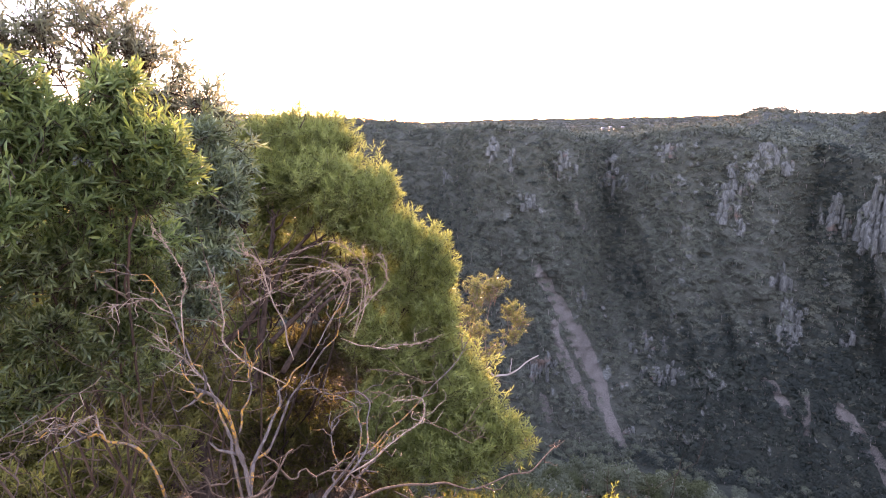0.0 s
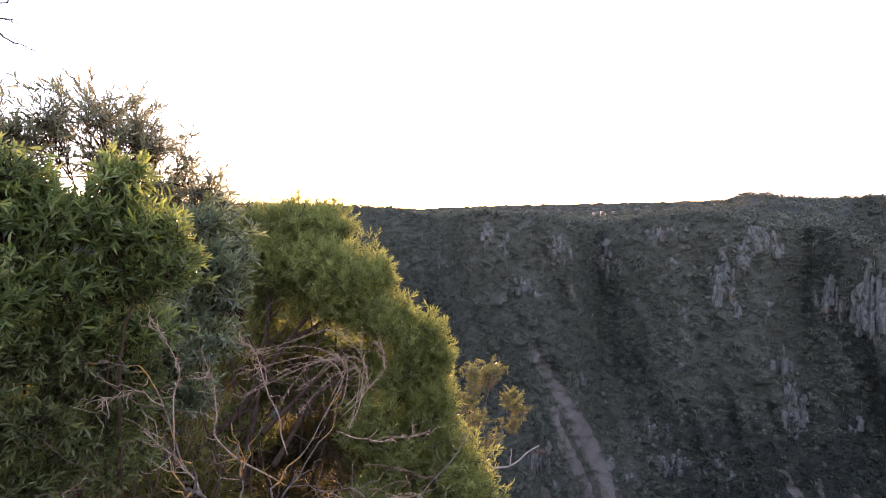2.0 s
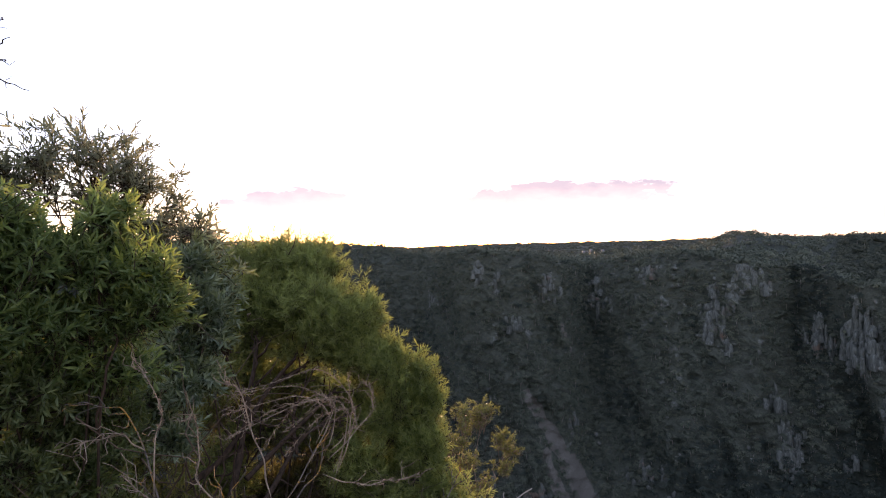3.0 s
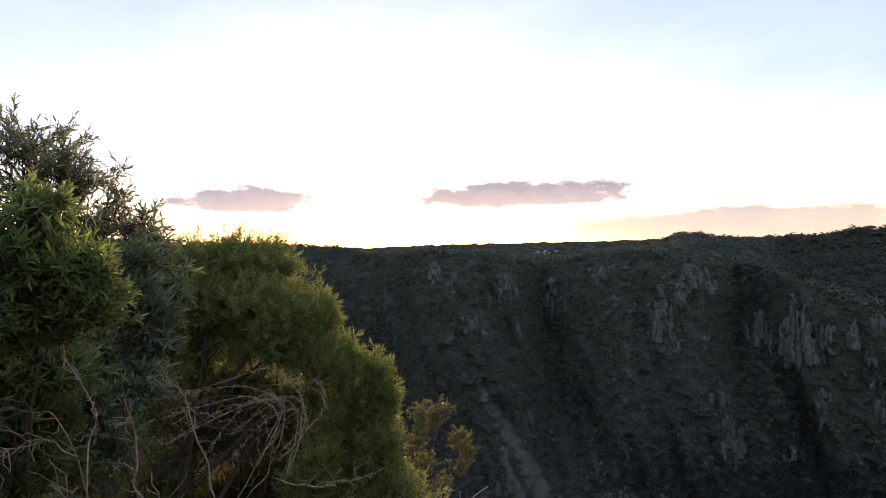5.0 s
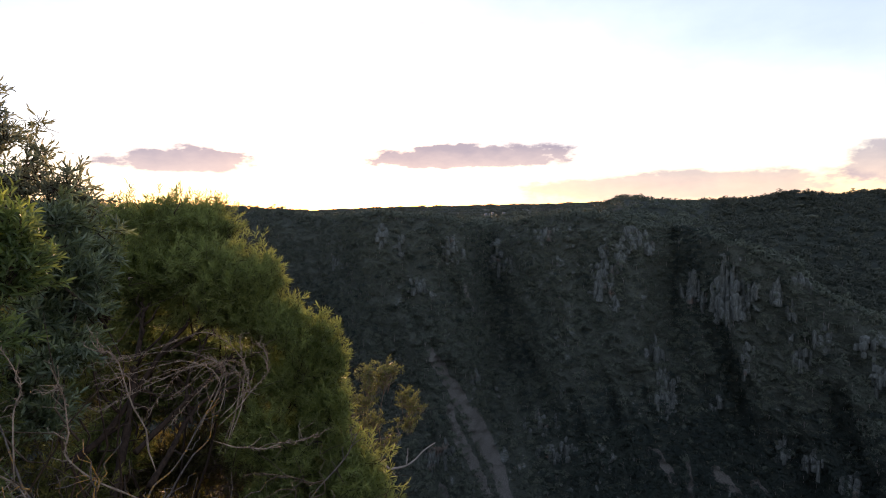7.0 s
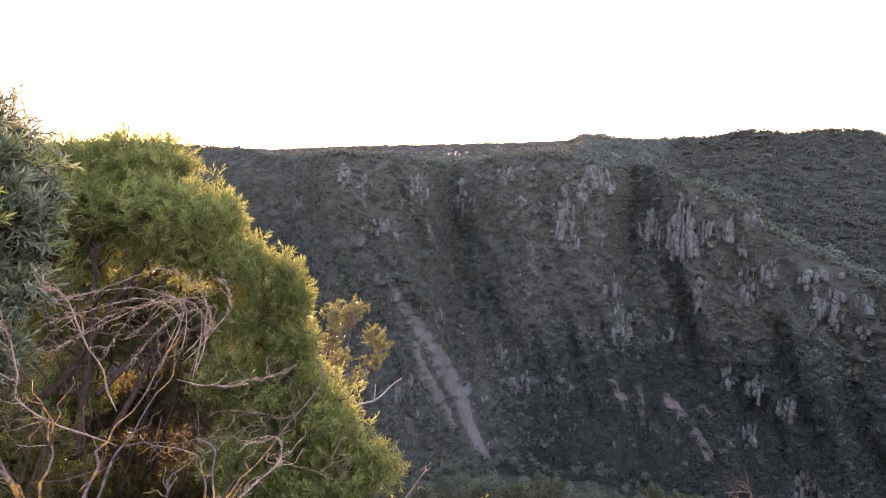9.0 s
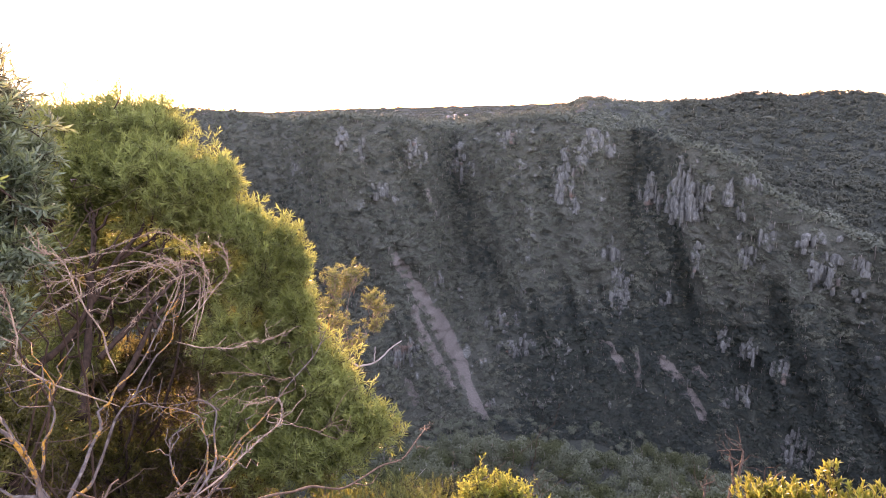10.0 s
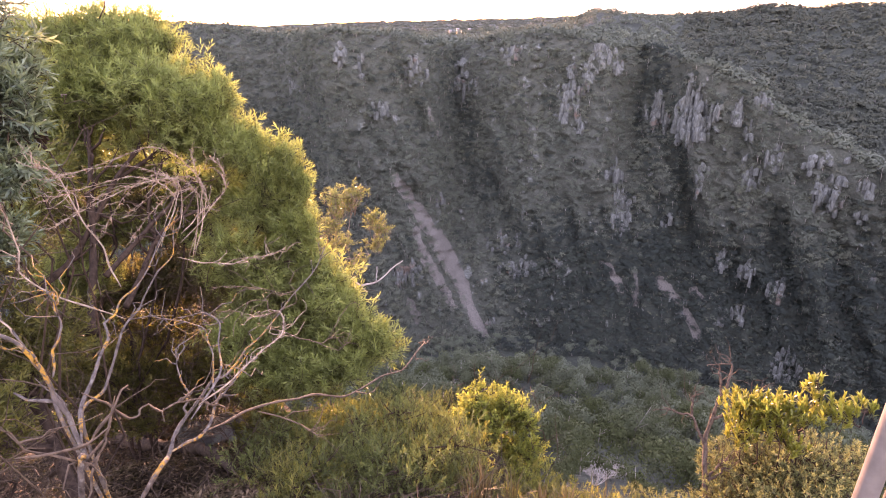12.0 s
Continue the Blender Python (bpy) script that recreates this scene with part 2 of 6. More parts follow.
MAT_OLIVE = leaf_material("olive_leaf", (0.048, 0.046, 0.017), (0.110, 0.100, 0.034), (0.205, 0.180, 0.055), (0.38, 0.28, 0.06), 0.5, 0.5, 4.0)
MAT_GOLD = leaf_material("golden_leaf", (0.100, 0.122, 0.026), (0.185, 0.212, 0.040), (0.270, 0.295, 0.055), (0.36, 0.36, 0.06), 0.58, 0.45, 4.0, (0.46, 0.50, 0.10), (0.75, 0.77, 0.7))
MAT_SHINY = leaf_material("shiny_golden_leaf", (0.105, 0.110, 0.018), (0.190, 0.190, 0.028), (0.28, 0.27, 0.04), (0.38, 0.36, 0.05), 0.5, 0.32, 4.0, (0.46, 0.45, 0.08), (0.75, 0.76, 0.7), 0.5)
MAT_SPRUCE = leaf_material("heath_leaf", (0.058, 0.072, 0.023), (0.122, 0.145, 0.043), (0.200, 0.224, 0.066), (0.30, 0.29, 0.075), 0.38, 0.45, 3.0, (0.25, 0.29, 0.07))
MAT_SAGE = leaf_material("sage_leaf", (0.064, 0.070, 0.026), (0.122, 0.130, 0.050), (0.190, 0.195, 0.080), (0.24, 0.24, 0.09), 0.42, 0.5, 4.0, (0.28, 0.30, 0.10), gloss=0.2)
MAT_STRAW = leaf_material("dry_grass", (0.026, 0.021, 0.011), (0.058, 0.046, 0.024), (0.11, 0.085, 0.046), (0.060, 0.070, 0.022), 0.3, 0.6, 3.0, (0.12, 0.11, 0.05))


# ---------------------------------------------------------------- mesh tools
def at(az, el, d):
    """The place d metres from the viewpoint, az degrees to the right of north and el up."""
    a, e = radians(az), radians(el)
    return VIEW + d * Vector((math.sin(a) * math.cos(e), math.cos(a) * math.cos(e), math.sin(e)))


class Soup:
    """Gathers vertices and faces as arrays and makes one mesh of them."""

    def __init__(self):
        self.v, self.tri, self.quad, self.tint, self.nrm, self.n = [], [], [], [], [], 0

    def add(self, verts, tris=None, quads=None, tint=0.0, normals=None):
        verts = np.asarray(verts, float).reshape(-1, 3)
        self.v.append(verts)
        self.tint.append(np.broadcast_to(np.asarray(tint, float), (len(verts),)))
        if tris is not None and len(tris):
            self.tri.append(np.asarray(tris, int).reshape(-1, 3) + self.n)
        if quads is not None and len(quads):
            self.quad.append(np.asarray(quads, int).reshape(-1, 4) + self.n)
        if normals is not None:
            self.nrm.append(normals)
        self.n += len(verts)

    def tube(self, pts, radii, sides=6):
        p = np.asarray(pts, float)
        r = np.broadcast_to(np.asarray(radii, float), (len(p),))
        d = np.gradient(p, axis=0)
        d /= np.linalg.norm(d, axis=1, keepdims=True) + 1e-9
        ref = np.where(np.abs(d[:, 2:3]) > 0.9, np.array([[1.0, 0, 0]]), np.array([[0, 0, 1.0]]))
        a = np.cross(d, ref)
        a /= np.linalg.norm(a, axis=1, keepdims=True) + 1e-9
        b = np.cross(d, a)
        th = np.linspace(0, 2 * math.pi, sides, endpoint=False)
        v = p[:, None] + r[:, None, None] * (np.cos(th)[None, :, None] * a[:, None] + np.sin(th)[None, :, None] * b[:, None])
        k = np.arange(len(p) - 1)[:, None] * sides
        j = np.arange(sides)[None]
        q = np.stack([k + j, k + (j + 1) % sides, k + sides + (j + 1) % sides, k + sides + j], -1).reshape(-1, 4)
        n0 = len(p) * sides
        caps = [(n0, (i + 1) % sides, i) for i in range(sides)] + [(n0 + 1, n0 - sides + i, n0 - sides + (i + 1) % sides) for i in range(sides)]
        self.add(np.vstack([v.reshape(-1, 3), p[:1], p[-1:] + d[-1:] * r[-1]]), caps, q)

    def mesh(self, name, smooth=False):
        me = bpy.data.meshes.new(name)
        v = np.vstack(self.v)
        tri = np.vstack(self.tri) if self.tri else np.zeros((0, 3), int)
        quad = np.vstack(self.quad) if self.quad else np.zeros((0, 4), int)
        me.vertices.add(len(v))
        me.vertices.foreach_set("co", v.ravel())
        loops = np.concatenate([tri.ravel(), quad.ravel()])
        me.loops.add(len(loops))
        me.loops.foreach_set("vertex_index", loops)
        me.polygons.add(len(tri) + len(quad))
        start = np.concatenate([np.arange(len(tri)) * 3, len(tri) * 3 + np.arange(len(quad)) * 4])
        me.polygons.foreach_set("loop_start", start)
        me.update(calc_edges=True)
        t = me.attributes.new("tint", "FLOAT", "POINT")
        t.data.foreach_set("value", np.concatenate(self.tint).astype(np.float32))
        if smooth or self.nrm:
            me.polygons.foreach_set("use_smooth", np.ones(len(me.polygons), bool))
        if self.nrm:
            me.normals_split_custom_set_from_vertices(np.vstack(self.nrm))
        return me


def part(name, soup, mat, parent=None, label="", smooth=False):
    me = soup if isinstance(soup, bpy.types.Mesh) else soup.mesh(name, smooth)
    if mat and not me.materials:
        me.materials.append(mat)
    ob = new(name, me)
    if parent:
        ob.parent = parent
        ob.matrix_parent_inverse = parent.matrix_world.inverted()
    return tagged(ob, label)


def thing(name, place, label, category, group="", kind=""):
    ob = new(name)
    ob.empty_display_size = 0.2
    ob.location = place
    ob.matrix_world = Matrix.Translation(place)
    return tagged(ob, label, category, group, kind)


def unit(a):
    return a / (np.linalg.norm(a, axis=-1, keepdims=True) + 1e-9)


def add_leaves(soup, base, direc, side_hint, length, width, tint, rng, fold=0.25, shape=0.5, fine=False):
    """Leaf blades folded along the midrib; arrays of n."""
    n = len(base)
    d = unit(direc)
    s = unit(np.cross(d, side_hint))
    up = np.cross(s, d)
    L, W = length[:, None], width[:, None]
    droop = -0.12 * L * up
    mid = base + d * L * shape
    if fine:
        v = np.stack([base, mid + s * W / 2 + up * W * fold, base + d * L + droop, mid - s * W / 2 + up * W * fold], 1)
        i = np.arange(n)[:, None] * 4
        tris = np.concatenate([i + np.array([[0, 1, 2]]), i + np.array([[0, 2, 3]])])
        soup.add(v, tris, tint=np.repeat(tint, 4))
    else:
        a, b = base + d * L * 0.28 + up * L * 0.02, base + d * L * 0.66 - up * L * 0.01
        v = np.stack([base, a + s * W * 0.42 + up * W * fold, a, a - s * W * 0.42 + up * W * fold,
                      b + s * W * 0.40 + up * W * fold, b, b - s * W * 0.40 + up * W * fold, base + d * L + droop], 1)
        i = np.arange(n)[:, None] * 8
        tris = np.concatenate([i + np.array([t]) for t in ((0, 2, 1), (0, 3, 2), (4, 5, 7), (5, 6, 7))])
        quads = np.concatenate([i + np.array([t]) for t in ((1, 2, 5, 4), (2, 3, 6, 5))])
        soup.add(v, tris, quads, tint=np.repeat(tint, 8))


def add_sprigs(soup, stems, pos, direc, rng, leaves, sprig, length, width, spread=0.8, tint=None, fine=False, stem_r=0.002):
    """Shoots: a thin stem set all round with leaves that point forward towards its tip."""
    n = len(pos)
    d = unit(direc)
    a = unit(np.cross(d, rng.normal(size=(n, 3))))
    b = np.cross(d, a)
    k = np.arange(leaves)
    frac = (k + 0.5) / leaves
    ang = k * 2.399 + rng.uniform(0, 6.28, (n, 1))
    ang = ang + rng.normal(0, 0.3, ang.shape)
    lean = spread * (1.15 - 0.75 * frac)[None] + rng.normal(0, 0.14, ang.shape)
    radial = np.cos(ang)[..., None] * a[:, None] + np.sin(ang)[..., None] * b[:, None]
    ld = np.cos(lean)[..., None] * d[:, None] + np.sin(lean)[..., None] * radial
    base = pos[:, None] + d[:, None] * (frac[None, :, None] - 0.5) * sprig
    size = rng.uniform(0.7, 1.15, ang.shape) * (0.75 + 0.5 * np.sin(frac * 2.6))[None]
    t = np.zeros(n) if tint is None else tint
    t = np.clip(t[:, None] * (0.35 + 0.9 * frac)[None] + rng.normal(0, 0.06, ang.shape), 0, 1)
    add_leaves(soup, base.reshape(-1, 3), ld.reshape(-1, 3), np.repeat(d, leaves, 0), (length * size).ravel(), (width * size).ravel(), t.ravel(), rng, fine=fine)
    if stems is not None:
        p0, p1 = pos - d * sprig * 0.9, pos + d * sprig * 0.45
        w = stem_r
        v = np.stack([p0 + a * w, p0 - a * 0.5 * w + b * 0.87 * w, p0 - a * 0.5 * w - b * 0.87 * w, p1], 1)
        i = np.arange(n)[:, None] * 4
        stems.add(v, np.concatenate([i + np.array([t3]) for t3 in ((0, 1, 3), (1, 2, 3), (2, 0, 3))]))


def bent(p0, p1, bow, rng, n=7, wob=0.03):
    """A limb from p0 to p1 that bows by the vector bow, a little crooked."""
    t = np.linspace(0, 1, n)[:, None]
    p0, p1, bow = (np.array(x, float) for x in (p0, p1, bow))
    L = np.linalg.norm(p1 - p0)
    w = rng.normal(0, wob * L, (n, 3)) * np.sin(t * math.pi)
    return p0 + (p1 - p0) * t + bow * 4 * t * (1 - t) + w


def add_lobe(leaves, stems, centre, radii, rng, density, leaf, root, tint=0.0, fine=False, shell=0.45, gaps=0.25, up=0.5, count=12, sprig=0.14, spread=0.8, twig_r=0.004, top_tint=0.35, radial=0.6):
    """One rounded mass of foliage: shoots over an uneven shell, on twigs that come from root."""
    c, R = np.array(centre, float), np.array(radii, float)
    area = 4 * math.pi * ((R[0] * R[1]) ** 1.6 / 3 + (R[0] * R[2]) ** 1.6 / 3 + (R[1] * R[2]) ** 1.6 / 3) ** (1 / 1.6)
    n = int(area * density)
    u = unit(rng.normal(size=(n, 3)))
    lump = np.array([noise.noise(Vector(x * 2.3) + Vector(c)) for x in u])
    hole = np.array([noise.noise(Vector(x * 4.1) - Vector(c)) for x in u])
    lump = lump + 0.5 * np.array([noise.noise(Vector(x * 6.0) + Vector(c)) for x in u])
    keep = hole > -1 + gaps * 2.2 - 0.6
    u, lump = u[keep], lump[keep]
    n = len(u)
    depth = 1 - shell * rng.random(n) ** 1.5 + 0.30 * lump + 0.18 * (rng.random(n) < 0.07)
    pos = c + u * R * depth[:, None]
    d = unit(u * radial + np.array([0, 0, up]) + rng.normal(0, 0.42, (n, 3)))
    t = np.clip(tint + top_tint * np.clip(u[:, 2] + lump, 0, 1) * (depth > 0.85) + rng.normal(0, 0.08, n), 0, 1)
    add_sprigs(leaves, stems, pos, d, rng, count, sprig, *leaf, spread=spread, tint=t, fine=fine)
    if root is not None:
        for i in rng.choice(n, min(n, max(6, n // 28)), replace=False):
            mid = c + (pos[i] - c) * 0.25 + rng.normal(0, 0.1, 3) * R
            stems.tube(bent(root + (c - root) * rng.uniform(0.55, 1.0), pos[i], (mid - c) * 0.3, rng, 5, 0.05), np.linspace(twig_r * 1.6, twig_r * 0.5, 5), 4)


def add_wisps(leaves, stems, centre, radii, rng, number, leaf, count, sprig, reach=1.3, up=0.8, tint=0.0, fine=False):
    """Slender shoots that stand out of a mass of foliage, each set with leaves to its tip."""
    c, R = np.array(centre, float), np.array(radii, float)
    for _ in range(number):
        u = unit(rng.normal(size=3) + np.array((0, 0, up)))
        p0 = c + u * R * 0.6
        p1 = c + u * R * rng.uniform(0.95, reach) + rng.normal(0, 0.03, 3) + np.array((0, 0, 0.04))
        line = bent(p0, p1, rng.normal(0, 0.03, 3), rng, 6, 0.04)
        stems.tube(line, np.linspace(0.003, 0.001, 6), 4)
        d = np.gradient(line, axis=0)[1:] + rng.normal(0, 0.25 * np.linalg.norm(p1 - p0) / 5, (5, 3))
        add_sprigs(leaves, stems, line[1:], d, rng, count, sprig, *leaf, spread=0.75, tint=np.clip(tint + rng.normal(0, 0.1, 5), 0, 1), fine=fine)


# ---------------------------------------------------------------- the gorge: one sheet of ground to the horizon
def lookup(x, *pairs):
    return np.interp(x, [p[0] for p in pairs], [p[1] for p in pairs])


def smooth(x):
    x = np.clip(x, 0, 1)
    return x * x * (3 - 2 * x)


def lattice(p, seed):
    """Smooth value noise in -1..1 of points p (n, 3), as an array."""
    p = np.asarray(p, float)
    i = np.floor(p).astype(np.int64)
    f = p - i
    f = f * f * f * (f * (f * 6 - 15) + 10)
    out = np.zeros(len(p))
    for dx in (0, 1):
        for dy in (0, 1):
            for dz in (0, 1):
                h = (i[:, 0] + dx) * 374761393 + (i[:, 1] + dy) * 668265263 + (i[:, 2] + dz) * 2147483647 + seed * 974711
                h = (h ^ (h >> 13)) * 1274126177 & 0x7FFFFFFF
                h = (h ^ (h >> 16)) & 0xFFFF
                w = (f[:, 0] if dx else 1 - f[:, 0]) * (f[:, 1] if dy else 1 - f[:, 1]) * (f[:, 2] if dz else 1 - f[:, 2])
                out += w * (h / 32767.5 - 1)
    return out


def fractal(p, seed, octaves=4, gain=0.5):
    p = np.asarray(p, float)
    return sum(gain ** k * lattice(p * 2 ** k + 17.3 * k, seed + k) for k in range(octaves))


# crest of the far wall by bearing: elevation of the treetops seen from the lookout, and distance
def crest_el(az):
    return lookup(az, (-60, 1.4), (-25, 1.4), (-12, 0.9), (-4.5, 0.3), (-2.2, -0.4), (1.2, -0.5), (2.6, -0.2), (4.6, 0.0), (6.7, -0.3), (10, -0.5), (13.3, -1.3), (15.6, -1.6), (17.8, -1.35), (21.1, -0.65),
                  (24.4, -0.45), (27, -0.9), (30, -1.9), (34, -1.9), (36, -2.5), (39.8, -3.6), (42.6, -4.8), (44.1, -7.0), (47.6, -8.5), (50.6, -9.9), (53, -11.2), (60, -14.5), (75, -20))


def crest_r(az):
    return lookup(az, (-60, 520), (-25, 600), (-8, 640), (-1, 590), (3, 450), (9, 435), (13, 460), (15.5, 540), (19, 505), (24, 480), (30, 440), (33, 465), (37, 415),
                  (44, 400), (49, 385), (54, 365), (75, 340))


STEP = 0.25
AZ = np.concatenate([np.arange(-180, -52, 4.0), np.arange(-52, 66, STEP), np.arange(66, 180.1, 4.0)])
AZ[-1] = 180.0
NA = len(AZ)
# rows of the sheet: near slope, bench, floor, wall, plateau, far land
near_r = np.array([0.0, 0.5, 1.0, 1.3, 1.6, 2.0, 2.4, 2.8, 3.2, 3.6, 4.0, 4.5, 5.0, 5.6, 6.2, 7.0, 8.0, 9.2, 10.5, 12, 14, 17, 21, 26, 33, 42, 52])
near_r = np.interp(np.linspace(0, len(near_r) - 1, 80), np.arange(len(near_r)), near_r)
low_r = np.linspace(56, 316, 75)
WALL = 190
BACK = 60


def near_z(r, az):
    """Height over the eye of the hillside below the lookout and the wooded bench under it."""
    z = lookup(r, (0, -1.65), (1.2, -1.68), (1.8, -2.0), (2.5, -2.55), (5, -4.2), (8, -7.3), (14, -13.8), (30, -31), (60, -53), (110, -84), (170, -120), (240, -168), (290, -196), (320, -199))
    side = lookup(az, (-60, 1.0), (-12, 1.0), (-6, 0.55), (0, 0.15), (8, 0), (180, 0))
    hump = side * lookup(r, (4.5, 0), (8, 2.2), (12, 6.5), (20, 12), (40, 12), (90, 0))
    fall = lookup(az, (19, 0), (27, 1), (40, 1), (46, 0.2), (60, 0)) * lookup(r, (2.5, 0), (4.5, 1.0), (8, 2.6), (14, 3), (40, 0))
    return z + hump - fall


R_rows = [np.full(NA, r) for r in np.concatenate([near_r, low_r])]
Z_rows = [near_z(r, AZ) for r in R_rows]
cr = crest_r(np.clip(AZ, -60, 75))
ce = crest_el(np.clip(AZ, -60, 75))
cz = cr * np.tan(np.radians(ce)) - 6.0
toe_r, toe_z = 328.0, -198.0
s = np.linspace(0, 1, WALL)
steep_h = lookup(s, (0, 0.0), (0.12, 0.16), (0.25, 0.33), (0.40, 0.49), (0.55, 0.62), (0.7, 0.74), (0.82, 0.82), (0.93, 0.89), (1, 1.0))
for k in range(WALL):
    R_rows.append(toe_r + (cr - toe_r) * steep_h[k])
    Z_rows.append(toe_z + (cz - toe_z) * s[k])
# behind the crest: plateau, the side valley beyond the spur, the far slope and far land
spur = smooth((AZ - 33) / 6)
top_z = lookup(AZ, (-60, 0), (-20, -4), (-6, -6), (0, -14), (14, -22), (20, -18), (25.5, -9), (27, -3), (28.3, 3.5), (29.8, 5.5), (33.3, 1.5), (37.5, -0.5), (41.4, 2), (45, -2), (48.6, 0), (180, 0))
for k in range(BACK):
    u = (k + 1) / BACK
    r = cr + (880 - cr) * u
    flat = cz + (top_z - cz) * smooth(u * 1.15)
    dip = cz - 52 * np.sin(np.clip(u / 0.22, 0, 1) * math.pi / 2) ** 2
    rise = dip + (top_z + 4 - dip) * np.clip((u - 0.2) / 0.8, 0, 1) ** 0.85
    R_rows.append(r)
    Z_rows.append(flat * (1 - spur) + np.where(u < 0.2, dip, rise) * spur)
far_el = lookup(AZ, (-180, 0.1), (-20, 0.4), (-14, 0.25), (-9, 0.5), (-4, 0.35), (-2, 0.2), (1, 0.2), (6, 0.36), (26, 0.4), (60, 0.2), (180, 0.1))
for k, r in enumerate((1000, 1150, 1350, 1600, 1900, 2300, 2800, 3300, 3900, 4600)):
    u = (k + 1) / 10
    R_rows.append(np.full(NA, float(r)))
    Z_rows.append(np.where(k == 9, -40.0, top_z * (1 - u) - 18 * np.sin(u * math.pi) + (r * np.tan(np.radians(far_el))) * u ** 2 - 4))
Rg, Zg = np.array(R_rows), np.array(Z_rows)
NV = len(Rg)
w0 = len(near_r) + len(low_r)
Ag = np.broadcast_to(AZ, Rg.shape)
Eg = np.degrees(np.arctan2(Zg, Rg))
row = np.arange(NV)[:, None] + 0 * Ag
on_wall = (row >= w0) & (row < w0 + WALL)
sw = np.where(on_wall, (row - w0) / (WALL - 1), np.where(row < w0, 0, 1))

# gullies and ribs run down the wall, leaning to the right on the way down
across = Ag - 10 * (1 - sw)
ribs = fractal(np.stack([across.ravel() * 0.20, sw.ravel() * 0.8, 0 * sw.ravel()], 1), 3, 3).reshape(Rg.shape)
ribs2 = fractal(np.stack([across.ravel() * 0.42, sw.ravel() * 3.2, 0 * sw.ravel()], 1), 8, 3, 0.45).reshape(Rg.shape)
env = np.where(on_wall, np.sin(np.clip(sw, 0, 1) * math.pi) ** 0.6, 0)

# the deep gullies and the bold spurs between them: bearing by elevation, depth in metres, half width in degrees
carve = np.zeros(Rg.shape)
for depth, width, line in ((11, 2.2, ((-2, 32.6), (-9, 33.6), (-14, 35.2), (-22, 38.0), (-30, 40.5))), (10, 1.9, ((-2, 15.2), (-7, 16.0), (-14, 18.5), (-22, 21.5))), (12, 1.0, ((-16, 46.0), (-24, 46.8), (-31, 47.0))),
                           (11, 1.0, ((-4, 25.0), (-12, 25.6), (-20, 28.0), (-29, 31.5))), (12, 0.8, ((-2, 9.7), (-9, 9.9), (-13, 10.5))),
                           (8, 0.8, ((-5, 36.4), (-10, 36.2), (-14, 37.0))), (10, 0.7, ((-5, 40.3), (-12, 41.4), (-20, 42.6), (-28, 43.4))), (12, 0.9, ((-8, 21.0), (-20, 24.5), (-29, 27))),
                           (-22, 2.2, ((-2, 30.0), (-8, 30.4), (-14, 31.6), (-20, 33.2), (-29, 36.0))), (-20, 2.4, ((-3, 38.5), (-9, 38.6), (-14, 39.6), (-22, 44.0), (-30, 45))),
                           (-18, 2.0, ((-2, 7.0), (-8, 8.4), (-14, 11.5), (-20, 16.2), (-27, 20.5))), (-14, 1.6, ((-10, 20.2), (-18, 21.0), (-25, 23.0))), (-14, 1.4, ((-20, 9.0), (-26, 9.6), (-30, 11.5)))):
    mid = np.interp(-Eg, [-e for e, a in line], [a for e, a in line]) + 1.3 * ribs2
    fade = smooth((line[0][0] + 1.5 - Eg) / 3.0) * smooth((Eg - line[-1][0] + 1.5) / 4.0)
    carve += depth * fade * np.exp(-((Ag - mid) / width) ** 2)

Rg = Rg + env * (15 * ribs + 9 * ribs2 + 0.42 * carve)
Eg = np.degrees(np.arctan2(Zg, Rg))

# bare rock: crags by bearing, elevation, half width, half height and how closely the rock stands
CRAGS_SPUR = ((37.8, -8.6, 1.43, 2.64, 0.95), (34.7, -8.1, 0.55, 1.45, 0.90), (35.6, -9.1, 0.25, 1.04, 0.90), (33.6, -8.3, 0.25, 0.42, 0.70), (39.6, -8.0, 0.37, 1.00, 0.70), (41.4, -8.2, 0.45, 0.89, 0.80), (43.3, -6.7, 0.69, 0.62, 0.55), (42.6, -9.7, 0.45, 0.59, 0.60),
               (39.5, -12.9, 0.43, 0.41, 0.70), (42.5, -11.9, 0.32, 0.45, 0.60), (44.8, -11.6, 0.56, 1.07, 0.60), (43.4, -13.7, 0.76, 0.89, 0.50), (39.1, -14.1, 0.29, 1.55, 0.60), (49.5, -13.6, 1.18, 0.74, 0.55), (52.0, -13.3, 0.67, 0.59, 0.50), (49.9, -11.3, 0.27, 0.37, 0.50),
               (47.8, -11.9, 0.65, 0.85, 0.25))
CRAGS_MIDDLE = ((29.6, -3.0, 0.87, 0.77, 0.80), (30.8, -4.4, 0.51, 0.36, 0.60), (26.8, -4.4, 0.37, 1.16, 0.50), (28.0, -5.2, 0.68, 0.47, 0.60), (26.1, -8.4, 0.60, 0.81, 0.85), (27.9, -9.8, 0.22, 0.49, 0.90), (23.1, -9.8, 0.28, 0.39, 0.60), (21.0, -3.0, 0.92, 0.48, 0.60),
               (26.7, -6.5, 1.39, 0.96, 0.30), (20.2, -5.8, 0.28, 0.27, 0.60), (31.4, -14.1, 0.80, 0.76, 0.80), (32.1, -16.0, 0.48, 0.65, 0.70), (32.5, -18.0, 0.81, 1.84, 0.45), (20.6, -20.9, 1.80, 1.35, 0.35), (22.1, -23.4, 2.05, 1.01, 0.50))
